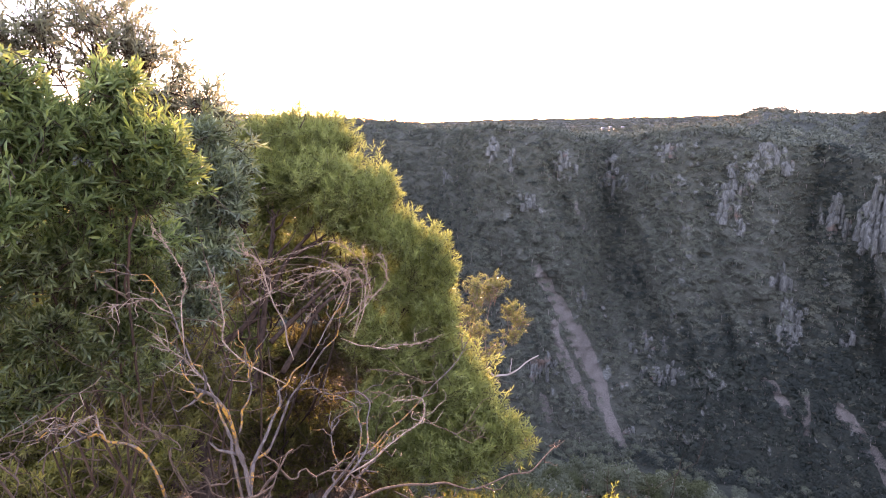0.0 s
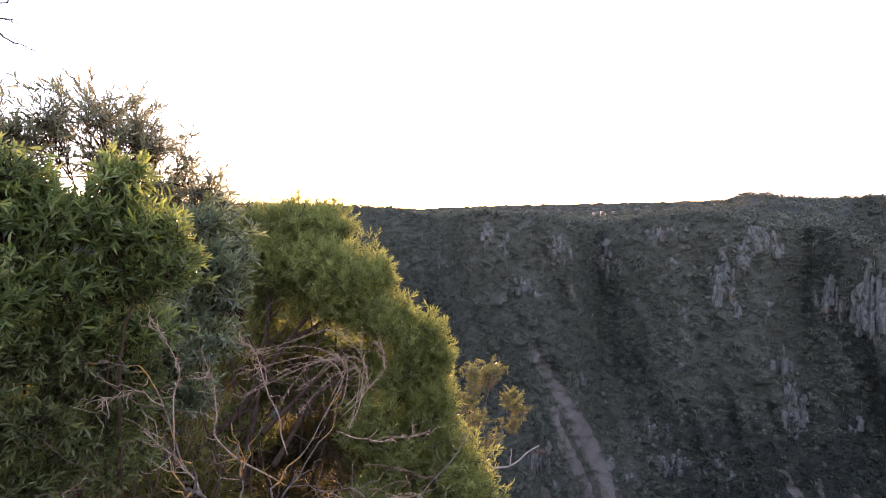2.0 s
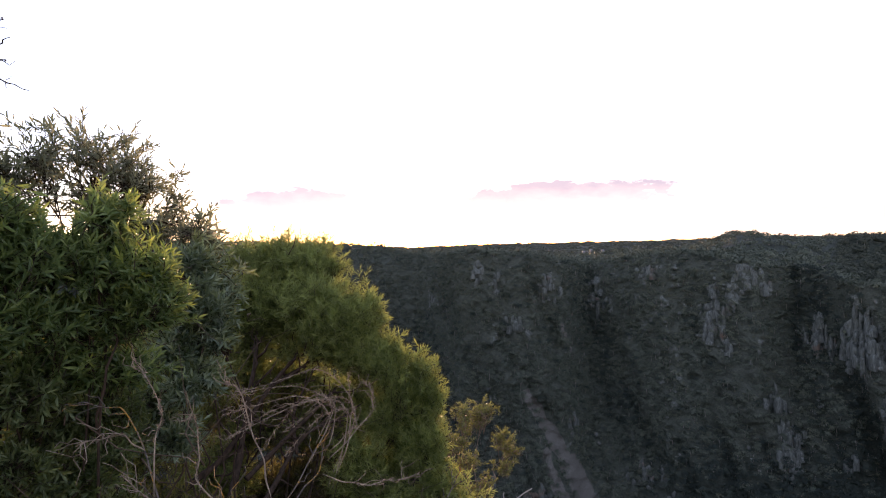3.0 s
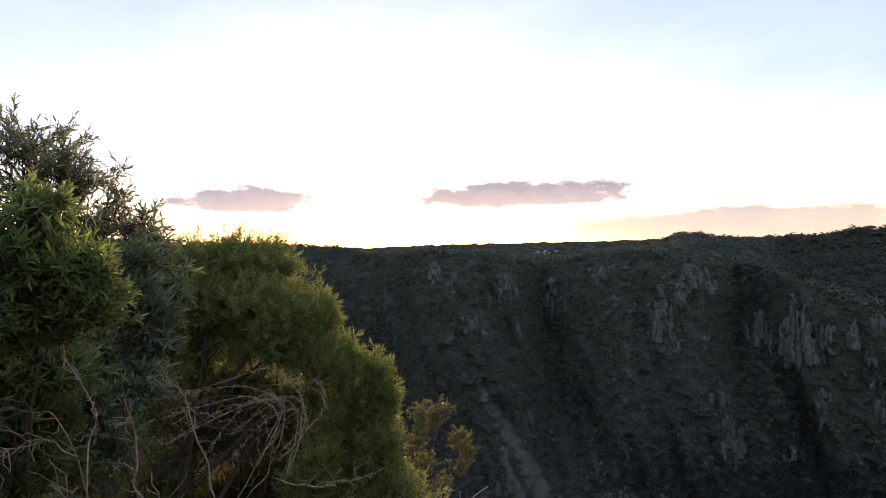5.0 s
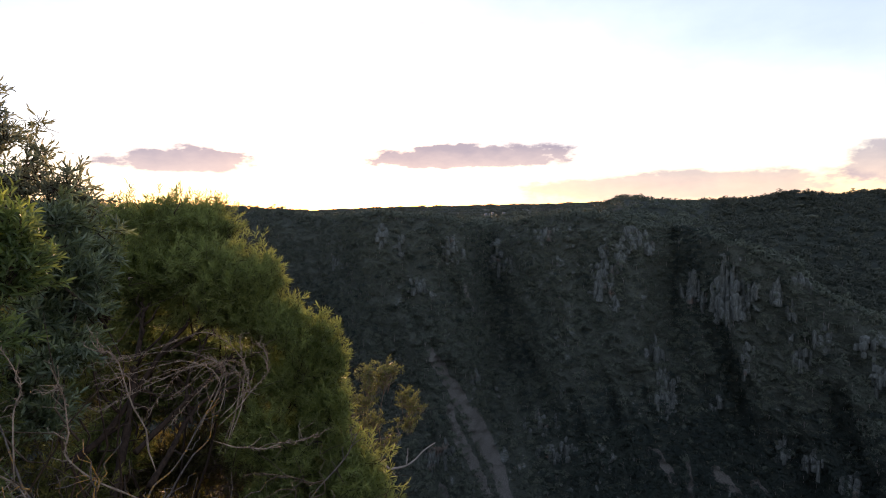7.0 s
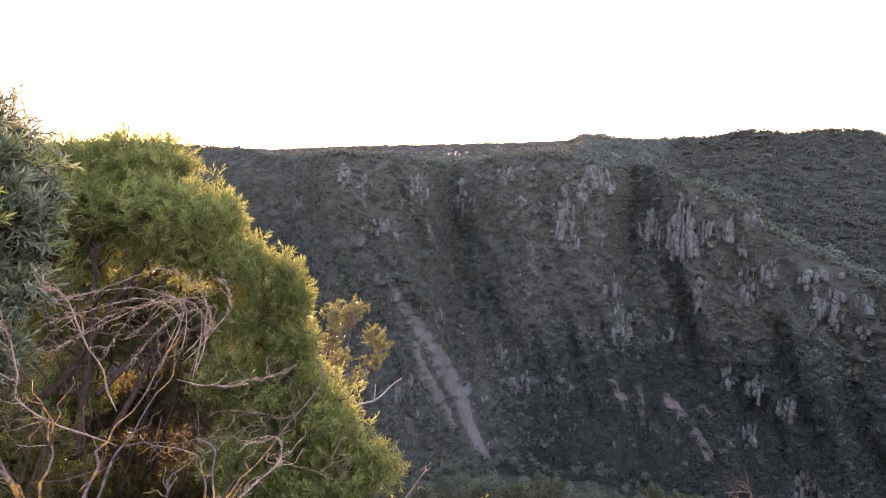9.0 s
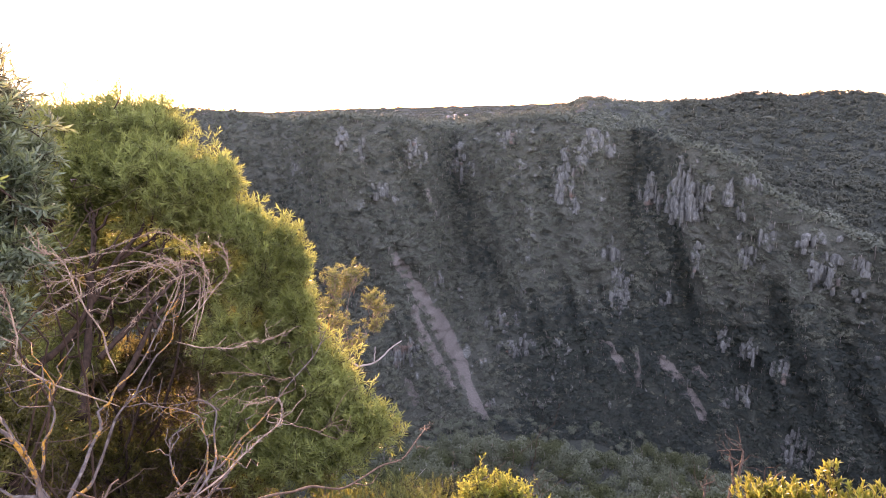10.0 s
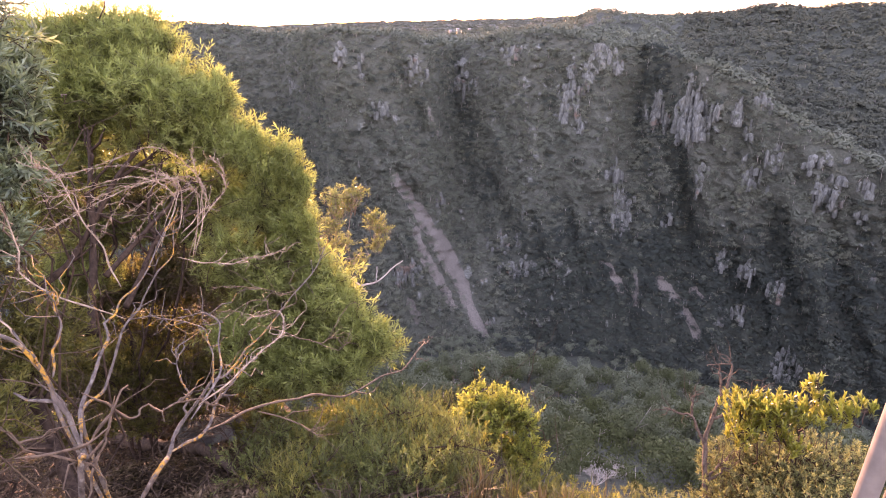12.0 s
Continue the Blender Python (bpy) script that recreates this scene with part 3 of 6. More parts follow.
CRAGS_LOW = ((10.7, -24.0, 0.86, 1.23, 0.60), (9.2, -24.5, 0.74, 1.01, 0.60), (13.9, -17.1, 0.42, 0.51, 0.60), (19.3, -29.3, 0.38, 0.43, 0.70), (39.0, -26.7, 0.21, 0.40, 0.50), (42.1, -21.3, 0.43, 1.31, 0.70), (44.5, -21.8, 0.88, 0.89, 0.65), (49.3, -14.9, 1.27, 0.94, 0.50),
               (52.0, -15.6, 0.34, 0.50, 0.70), (47.2, -22.9, 0.66, 0.96, 0.50), (44.4, -25.7, 0.57, 0.68, 0.50), (42.9, -26.0, 0.49, 0.79, 0.50), (49.2, -29.2, 1.31, 1.27, 0.70), (54.0, -20.6, 0.15, 0.40, 0.80), (36.8, -18.0, 0.51, 0.74, 0.40))
CRAGS_CREST = ((4.9, -2.7, 0.55, 1.2, 0.45), (6.8, -3.9, 0.7, 1.1, 0.30), (12.0, -4.3, 1.2, 1.3, 0.35), (16.5, -5.7, 1.3, 1.2, 0.30), (0.4, -5.6, 0.5, 0.5, 0.40), (8.2, -8.0, 0.9, 0.8, 0.30))
crags = CRAGS_SPUR + CRAGS_MIDDLE + CRAGS_LOW + CRAGS_CREST
crag = np.zeros(Rg.shape)
for a0, e0, wa, we, fill in crags:
    crag = np.maximum(crag, (0.55 + 0.45 * fill) * np.exp(-0.5 * (((Ag - a0) / wa) ** 2 + ((Eg - e0) / we) ** 2) * 1.3))
grain = fractal(np.stack([Ag.ravel() * 1.5, Eg.ravel() * 0.55, 0 * Ag.ravel()], 1), 21, 4, 0.6).reshape(Rg.shape)
grain2 = fractal(np.stack([Ag.ravel() * 0.35, Eg.ravel() * 0.25, 0 * Ag.ravel() + 9], 1), 33, 3).reshape(Rg.shape)
flake = fractal(np.stack([Ag.ravel() * 4.5, Eg.ravel() * 2.2, 0 * Ag.ravel() + 2], 1), 91, 3, 0.6).reshape(Rg.shape)
rock = smooth((crag * 1.15 + 0.40 * grain + 0.35 * flake - 0.78) * 4.5)
rock = np.maximum(rock, smooth((0.45 * grain2 + 0.5 * grain + 0.4 * flake - 0.64) * 5) * smooth((Ag - 2) / 6) * 0.9) * on_wall * smooth(sw * 14) * smooth((1 - sw) * 16)


def along(ax, ex, bx, fx, w0_, w1_):
    """How near the sheet lies to a line from one bearing and elevation to another, 1 inside the width."""
    t = np.clip(((Ag - ax) * (bx - ax) + (Eg - ex) * (fx - ex)) / ((bx - ax) ** 2 + (fx - ex) ** 2), 0, 1)
    d = np.hypot(Ag - ax - t * (bx - ax), Eg - ex - t * (fx - ex)) + 0.22 * grain
    return smooth(1.5 - d / (1.3 * (w0_ + (w1_ - w0_) * t)))


scree = np.zeros(Rg.shape)
for seg in ((9.3, -14.6, 11.3, -17.8, 0.2, 0.42), (11.3, -17.8, 13.3, -20.8, 0.42, 0.62), (13.3, -20.8, 15.6, -24.3, 0.62, 0.62), (15.6, -24.3, 17.9, -29.4, 0.6, 0.4), (17.9, -29.4, 19.8, -32.0, 0.3, 0.2),
            (11.0, -20.1, 12.2, -22.8, 0.3, 0.42), (12.2, -22.8, 15.2, -27.7, 0.42, 0.22), (10.4, -27.4, 11.0, -28.8, 0.35, 0.3), (12.9, -8.0, 14.0, -11.2, 0.12, 0.16),
            (31.2, -22.8, 33.4, -25.2, 0.2, 0.26), (34.3, -23.4, 34.7, -26.2, 0.22, 0.28), (37.0, -24.0, 39.0, -25.4, 0.42, 0.3), (39.0, -25.4, 41.2, -28.2, 0.26, 0.2), (40.0, -24.2, 41.4, -24.8, 0.3, 0.2)):
    scree = np.maximum(scree, along(*seg))
bare = smooth(1.5 - np.hypot((Ag - 33.0) / 3.2, (Eg + 40.3) / 0.8)) * (row >= len(near_r) - 12) * (row < w0)
scree = np.maximum(scree * on_wall, bare)
rock = rock * (1 - scree)

columns = fractal(np.stack([Ag.ravel() * 3.2, Eg.ravel() * 0.35, 0 * Ag.ravel() + 4], 1), 51, 3, 0.6).reshape(Rg.shape)
jag = fractal(np.stack([Ag.ravel() * 1.7, Eg.ravel() * 1.7, 0 * Ag.ravel() + 4], 1), 61, 4, 0.6).reshape(Rg.shape)
Rg = Rg - rock * (3.5 + 4.5 * columns) + on_wall * env * 3.2 * jag + scree * on_wall * 0.8
x0, y0 = Rg * np.sin(np.radians(Ag)), Rg * np.cos(np.radians(Ag))
rough = fractal(np.stack([x0.ravel() * 0.02, y0.ravel() * 0.02, 0 * x0.ravel()], 1), 71, 4).reshape(Rg.shape)
small = fractal(np.stack([x0.ravel() * 0.9, y0.ravel() * 0.9, 0 * x0.ravel()], 1), 81, 4).reshape(Rg.shape)
Zg = Zg + rough * np.where(row < w0, np.clip(Rg - 20, 0, 120) / 120 * 9, np.where(on_wall, 2, np.clip((row - w0 - WALL) / 30, 0, 1) * 5)) + small * 0.10 * np.clip(Rg - 1.2, 0, 3) * (Rg < 300)
near_mask = smooth((26 - Rg) / 14)
# gullies and the foot of the wall: shade put into the colour of soil and leaves
shade_tone = 0.55 * smooth((carve + 9 * ribs + 6 * ribs2 - 1.0) / 12) + 0.95 * smooth((-15 - Eg) / 8) * smooth((Ag - 16) / 10)

gx, gy, gz = Rg * np.sin(np.radians(Ag)), Rg * np.cos(np.radians(Ag)), Zg + EYE.z
co = np.stack([gx, gy, gz], -1)
idx = np.arange(NV * NA).reshape(NV, NA)
q = np.stack([idx[:-1, :-1], idx[:-1, 1:], idx[1:, 1:], idx[1:, :-1]], -1).reshape(-1, 4)[:, ::-1]
me = bpy.data.meshes.new("ground")
me.vertices.add(NV * NA)
me.vertices.foreach_set("co", co.ravel())
me.loops.add(q.size)
me.loops.foreach_set("vertex_index", q.ravel())
me.polygons.add(len(q))
me.polygons.foreach_set("loop_start", np.arange(len(q)) * 4)
me.update(calc_edges=True)
me.polygons.foreach_set("use_smooth", np.ones(len(q), bool))
# the last mask: painted wall shade, and 1 on the wooded ground beyond and below
for nm, arr in (("rock", rock), ("scree", scree), ("near", near_mask), ("shade_tone", np.where(on_wall, np.clip(shade_tone, 0, 1), np.where((row >= w0 + WALL + 3) | ((row < w0) & (Rg > 45)), 1.0, 0.0)))):
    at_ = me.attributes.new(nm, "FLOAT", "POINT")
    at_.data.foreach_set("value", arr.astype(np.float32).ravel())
me.materials.append(MAT_GROUND)
ground = tagged(new("ground", me), "gorge wall of grey crags and scree under dry bush", "gorge", kind="structure")


def ground_at(az, r):
    """The place on the near ground at a bearing and a distance."""
    j = int(np.argmin(np.abs(AZ - az)))
    col = Rg[:w0, j]
    z = float(np.interp(r, col, gz[:w0, j]))
    return Vector((r * math.sin(radians(az)), r * math.cos(radians(az)), z))


# ---------------------------------------------------------------- crags: rows of jointed columns standing out of the wall
def wall_at(az, el):
    """The place on the gorge wall at a bearing and elevation from the lookout."""
    j_ = int(np.argmin(np.abs(AZ - az)))
    e_ = np.degrees(np.arctan2(Zg[w0:w0 + WALL, j_], Rg[w0:w0 + WALL, j_]))
    k_ = w0 + int(np.argmin(np.abs(e_ - el)))
    r_ = Rg[k_, j_]
    return np.array((r_ * math.sin(radians(az)), r_ * math.cos(radians(az)), gz[k_, j_]))


def rock_block(so, place, width, height, rng):
    """One angular block between joints: an uneven prism with a broken, slanting top."""
    k = int(rng.integers(4, 7))
    a = np.linspace(0, 6.283, k, endpoint=False) + rng.uniform(-0.35, 0.35, k) + rng.uniform(0, 6.283)
    ring = np.stack([np.cos(a), np.sin(a)], 1) * width * rng.uniform(0.75, 1.15, (k, 1))
    slant = ring @ rng.normal(0, 0.45, 2)
    layers = []
    for t, g in ((-0.75, 1.05), (0.1, 1.0), (0.42, 0.86), (0.5, 0.5)):
        z = place[2] + height * t + (slant if t > 0.2 else 0) + rng.normal(0, 0.05 * height, k)
        layers.append(np.column_stack([place[:2] + ring * g * rng.uniform(0.92, 1.08, (k, 1)), z]))
    j_ = np.arange(k)
    q_ = np.concatenate([np.stack([l * k + j_, l * k + (j_ + 1) % k, (l + 1) * k + (j_ + 1) % k, (l + 1) * k + j_], 1) for l in range(3)])
    so.add(np.vstack([*layers, np.mean(layers[-1], 0, keepdims=True)]), np.stack([3 * k + j_, 3 * k + (j_ + 1) % k, np.full(k, 4 * k)], 1), q_)


rng = np.random.default_rng(41)
for a0, e0, wa, we, fill in crags:
    crag_ob = thing("crag", Vector(wall_at(a0, e0)), "grey crag of jointed upright rock on the gorge wall" if fill > 0.55 else "broken grey rock showing through scrub on the gorge wall", "crag", "crags of the gorge wall")
    az_ = a0 - wa
    while az_ < a0 + wa:
        step = rng.uniform(0.14, 0.42)
        x_ = (az_ - a0) / wa
        top_ = e0 + we * (1 - 0.75 * abs(x_) ** 1.6) + rng.normal(0, 0.12 * we)
        el_ = e0 - we * (1 - 0.55 * abs(x_)) + rng.normal(0, 0.18 * we)
        proud = rng.uniform(-0.35, 0.7)
        while el_ < top_:
            h_ = rng.uniform(0.16, 0.42) if rng.random() > 0.7 * fill else rng.uniform(0.3, 0.95)
            if rng.random() < fill + 0.05:
                p_ = wall_at(az_ + rng.normal(0, 0.03), el_ + h_ * 0.4)
                r_ = np.linalg.norm(p_[:2])
                w_ = r_ * radians(step) * rng.uniform(0.55, 1.0)
                p_[:2] *= 1 - (w_ * (0.35 + proud)) / r_
                block = Soup()
                rock_block(block, p_, w_, r_ * radians(h_) * 1.15, rng)
                part("rock_block", block, MAT_CRAG, crag_ob)
            el_ += h_ * 0.92
        az_ += step


# ---------------------------------------------------------------- woods
def crown_template(rng, clumps, size, masses=4, spread=0.20):
    """Leaf clumps of one tree crown about 1 unit wide, set over and within several rounded masses, and the way each clump faces."""
    mid = rng.normal(0, spread, (masses, 3)) * (1, 1, 0.6) + (0, 0, 0.62)
    rad = rng.uniform(0.22, 0.36, masses)
    which = rng.integers(0, masses, clumps)
    u = unit(rng.normal(size=(clumps, 3)))
    u[:, 2] = np.where(u[:, 2] < -0.3, -u[:, 2], u[:, 2])
    p = mid[which] + u * rad[which][:, None] * rng.uniform(0.72, 1.06, (clumps, 1)) * (1, 1, 0.8)
    d = unit(u + rng.normal(0, 0.38, (clumps, 3)))
    a = unit(np.cross(d, rng.normal(size=(clumps, 3))))
    b = unit(np.cross(d, a) + 0.12 * d)
    h = size * rng.uniform(0.6, 1.25, (clumps, 1))
    face = unit(0.6 * u + 0.55 * unit(p - np.array((0, 0, 0.4))) + rng.normal(0, 0.12, (clumps, 3)))
    return np.stack([p - a * h - b * h * 0.5, p + a * h - b * h * 0.5, p + b * h + d * h * 0.12], 1).reshape(-1, 3), np.repeat(face, 3, 0)


def trunk_template(rng):
    top = np.array([rng.normal(0, 0.08), rng.normal(0, 0.08), 0.75])
    so = Soup()
    so.tube(np.array([[0, 0, -0.15], top * 0.5 + rng.normal(0, 0.02, 3), top]), [0.028, 0.02, 0.008], 3)
    for _ in range(2):
        e = top + rng.normal(0, 0.22, 3) * (1, 1, 0.4)
        so.tube(np.array([top * rng.uniform(0.45, 0.7), e]), [0.014, 0.005], 3)
    return so


def turn3(a):
    return np.array([[math.cos(a), -math.sin(a), 0], [math.sin(a), math.cos(a), 0], [0, 0, 1]])


def woods(name, label, places, widths, heights, tints, mat, clumps, size, seed, stems=0.35, slope=0.0, masses=4, spread=0.20):
    """Many trees as one mesh of leaf clumps, and one of their stems."""
    rng = np.random.default_rng(seed)
    temps = [crown_template(rng, clumps, size, masses, spread) for _ in range(7)]
    trunks = [trunk_template(rng) for _ in range(5)]
    leafs, wood = Soup(), Soup()
    blade = np.arange(clumps * 3).reshape(-1, 3)
    kinds = rng.integers(0, 7, len(places))
    turn = rng.uniform(0, 6.283, len(places))
    for i, p in enumerate(places):
        m = turn3(turn[i]) * np.array([widths[i], widths[i], heights[i]])
        lie = np.array((-p[0], -p[1], 0.0)) / math.hypot(p[0], p[1]) * 0.55 + np.array((0, 0, 0.83))
        leafs.add(temps[kinds[i]][0] @ m.T + p, blade, None, tints[i], unit((1 - slope) * (temps[kinds[i]][1] @ turn3(turn[i]).T) + slope * lie))
        if rng.random() < stems:
            tr = trunks[i % 5]
            k = wood.n
            wood.v.append(np.vstack(tr.v) @ m.T + p)
            wood.tint.append(np.concatenate(tr.tint))
            wood.tri.append(np.vstack(tr.tri) + k)
            wood.quad.append(np.vstack(tr.quad) + k)
            wood.n += len(wood.v[-1])
    top = thing(name, (float(places[0][0]), float(places[0][1]), float(places[0][2])), label, "woodland", kind="stuff")
    tagged(part("foliage", leafs, mat, top), kind="stuff")
    if wood.n:
        tagged(part("timber", wood, MAT_PALE_BARK, top), kind="stuff")


# area weights of the sheet's cells
cell = np.linalg.norm(np.cross(co[1:, :-1] - co[:-1, :-1], co[:-1, 1:] - co[:-1, :-1]), axis=-1)


def scatter(count, rows, azs, weight, rng):
    """Random places over part of the sheet, by area and weight."""
    w = cell * weight[:-1, :-1]
    w = w * ((row[:-1, :-1] >= rows[0]) & (row[:-1, :-1] < rows[1]) & (Ag[:-1, :-1] > azs[0]) & (Ag[:-1, :-1] < azs[1]))
    pick = rng.choice(w.size, count, p=w.ravel() / w.sum())
    i, j = np.divmod(pick, NA - 1)
    a, b = rng.random((count, 1)), rng.random((count, 1))
    p = co[i, j] * (1 - a) * (1 - b) + co[i + 1, j] * a * (1 - b) + co[i, j + 1] * (1 - a) * b + co[i + 1, j + 1] * a * b
    return p, i, j


rng = np.random.default_rng(5)
open_ = (1 - 0.85 * rock) * (1 - 0.995 * scree) * (1 - 0.72 * smooth(crag * 2.2 - 0.7))
thick = np.clip(0.95 + 0.3 * rough + 0.01 * carve, 0.7, 1.4)
# olive trees on the ribs; in gullies and towards the foot, leaves coloured dark as shade
for name_, label_, count_, share_, mat_ in (("wall_scrub", "olive scrub and small gum trees on the gorge wall", 13500, np.clip(1.05 - shade_tone, 0.08, 1), MAT_FAR_LEAF),
                                            ("gully_scrub", "trees in the gullies of the gorge wall, leaves darkened for shade", 6800, np.clip(shade_tone, 0.05, 1.2), MAT_GULLY_SHADE_LEAF)):
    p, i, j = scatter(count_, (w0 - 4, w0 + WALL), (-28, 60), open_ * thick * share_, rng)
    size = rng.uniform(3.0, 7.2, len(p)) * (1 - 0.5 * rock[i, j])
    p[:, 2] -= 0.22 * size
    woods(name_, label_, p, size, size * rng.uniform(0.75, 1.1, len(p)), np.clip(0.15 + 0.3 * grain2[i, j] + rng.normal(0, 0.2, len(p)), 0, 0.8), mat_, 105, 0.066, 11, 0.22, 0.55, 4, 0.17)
p, i, j = scatter(8000, (w0 - 4, w0 + WALL), (-16, 60), (1 - 0.75 * rock) * (1 - 0.95 * scree), rng)
size = rng.uniform(1.6, 3.4, len(p))
p[:, 2] -= 0.25 * size
woods("wall_undergrowth", "low olive and brown undergrowth on the gorge wall", p, size, size * rng.uniform(0.6, 0.9, len(p)),
      np.clip(0.2 + rng.normal(0, 0.3, len(p)), 0, 0.9), MAT_HEATH, 24, 0.14, 15, 0.0, 0.7, 2, 0.1)
# beyond the spur the forest's shade is painted by a darker leaf colour
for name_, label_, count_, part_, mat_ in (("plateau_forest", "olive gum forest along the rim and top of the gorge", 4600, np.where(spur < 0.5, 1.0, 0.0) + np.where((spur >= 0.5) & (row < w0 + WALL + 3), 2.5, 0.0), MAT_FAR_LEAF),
                                           ("valley_forest", "gum forest on the slope beyond the spur, leaves darkened for shade", 5600, np.where((spur >= 0.5) & (row >= w0 + WALL + 3), 1.0, 0.0), MAT_VALLEY_SHADE_LEAF)):
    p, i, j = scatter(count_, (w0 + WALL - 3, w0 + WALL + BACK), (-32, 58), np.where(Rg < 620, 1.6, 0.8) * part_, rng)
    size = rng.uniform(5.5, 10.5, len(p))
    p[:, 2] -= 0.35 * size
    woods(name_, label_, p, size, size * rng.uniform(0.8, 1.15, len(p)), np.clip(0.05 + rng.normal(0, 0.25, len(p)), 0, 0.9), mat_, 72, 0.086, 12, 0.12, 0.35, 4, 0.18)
p, i, j = scatter(8500, (w0 + WALL + BACK - 14, NV - 1), (-30, 45), np.ones(Rg.shape), rng)
size = rng.uniform(22, 38, len(p))
p[:, 2] -= 0.14 * size
woods("distant_forest", "hazy forest along the distant skyline", p, size, size * rng.uniform(0.22, 0.3, len(p)),
      np.clip(0.2 + rng.normal(0, 0.2, len(p)), 0, 0.9), MAT_VALLEY_SHADE_LEAF, 30, 0.16, 13, 0.0)
lowest = len(near_r)
p, i, j = scatter(2500, (lowest - 12, w0), (-8, 60), np.where((Rg > 30) & (Rg < 322), np.where(Rg < 215, 2.4, 0.6), 0.0) * (1 - scree) * np.where((Ag > 29.5) & (Ag < 36.5) & (Rg > 30) & (Rg < 54), 0.0, 1.0), rng)
size = rng.uniform(3.4, 7.2, len(p)) * np.clip(np.hypot(p[:, 0], p[:, 1]) / 90, 0.4, 1)
# the trees of the bench that stand open to view are things of their own
away = np.hypot(p[:, 0], p[:, 1])
bearing = np.degrees(np.arctan2(p[:, 0], p[:, 1]))
single = np.flatnonzero((bearing > 6) & (bearing < 50) & (away > 75) & (away < 190))[:110]
rng_g = np.random.default_rng(41)
forms = []
for k in range(8):
    crown_, trunk_ = Soup(), trunk_template(rng_g)
    tips_, faces_ = crown_template(rng_g, 900, 0.030, 6, 0.21)
    crown_.add(tips_, np.arange(2700).reshape(-1, 3), None, (0.0, 0.0, 0.15, 0.3, 0.45, 0.6, 0.75, 0.1)[k], faces_)
    cm, tm = crown_.mesh("crown"), trunk_.mesh("trunk")
    cm.materials.append(MAT_BENCH_LEAF)
    tm.materials.append(MAT_PALE_BARK)
    forms.append((cm, tm))
for k in single:
    cm, tm = forms[int(rng_g.integers(8))]
    tree = thing("gum_tree", Vector(p[k]), ("rounded grey-green gum tree on the bench below the lookout", "pale-tipped gum tree on the bench below the lookout")[forms.index((cm, tm)) > 3], "tree", "gum trees on the bench")
    w_, h_ = float(size[k]) * 1.1, float(size[k]) * float(rng_g.uniform(1.1, 1.7))
    m4 = tree.matrix_world @ Matrix.Rotation(float(rng_g.uniform(0, 6.283)), 4, "Z") @ Matrix.Diagonal((w_, w_, h_, 1.0))
    for nm, me_ in (("trunk", tm), ("crown", cm)):
        ob = part(nm, me_, None, tree)
        ob.matrix_world = m4
keep_ = np.ones(len(p), bool)
keep_[single] = False
p, size = p[keep_], size[keep_]
# leaf tint grows paler with distance from the lookout, uneven from tree to tree
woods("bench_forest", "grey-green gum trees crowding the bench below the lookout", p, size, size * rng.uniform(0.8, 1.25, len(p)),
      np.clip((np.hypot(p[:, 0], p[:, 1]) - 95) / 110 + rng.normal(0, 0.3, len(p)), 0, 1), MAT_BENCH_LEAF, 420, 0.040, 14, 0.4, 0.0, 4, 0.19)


# a few far houses on the plateau
MAT_WALL, nt_, bs_, _ = material("white_wall")
nt_.links.new(ramp(nt_, [(0.3, (0.16, 0.15, 0.14)), (0.7, (0.22, 0.21, 0.20))], noise_tex(nt_, 0.8)), bs_.inputs["Base Color"])
MAT_ROOF, nt_, bs_, _ = material("grey_roof")
nt_.links.new(ramp(nt_, [(0.3, (0.16, 0.15, 0.15)), (0.7, (0.26, 0.25, 0.25))], noise_tex(nt_, 0.8)), bs_.inputs["Base Color"])
for az_, r_, w_ in ((15.2, 1750, 8), (15.9, 1800, 7), (17.0, 1900, 9)):
    j_ = int(np.argmin(np.abs(AZ - az_)))
    z_ = float(np.interp(r_, Rg[w0 + WALL:, j_], gz[w0 + WALL:, j_]))
    home = thing("farmhouse", (r_ * math.sin(radians(az_)), r_ * math.cos(radians(az_)), z_ + 6), "small white farmhouse far off on the plateau", "house", "farmhouses on the plateau")
    bm = bmesh.new()
    bmesh.ops.create_cube(bm, size=1, matrix=Matrix.Translation((*home.location.xy, z_ + 4)) @ Matrix.Diagonal((w_, 7, 8, 1)))
    mh = bpy.data.meshes.new("wall")
    bm.to_mesh(mh)
    part("wall", mh, MAT_WALL, home)
    bm.clear()
    x_, y_ = home.location.xy
    vs = [bm.verts.new(v_) for v_ in ((x_ - w_ * 0.55, y_ - 5.2, z_ + 7.8), (x_ + w_ * 0.55, y_ - 5.2, z_ + 7.8), (x_ + w_ * 0.55, y_ + 5.2, z_ + 7.8), (x_ - w_ * 0.55, y_ + 5.2, z_ + 7.8), (x_ - w_ * 0.5, y_, z_ + 9.6), (x_ + w_ * 0.5, y_, z_ + 9.6))]
    for f_ in ((0, 1, 5, 4), (2, 3, 4, 5), (1, 2, 5), (3, 0, 4), (3, 2, 1, 0)):
        bm.faces.new([vs[k_] for k_ in f_])
    mh = bpy.data.meshes.new("roof")
    bm.to_mesh(mh)
    bm.free()
    part("roof", mh, MAT_ROOF, home)


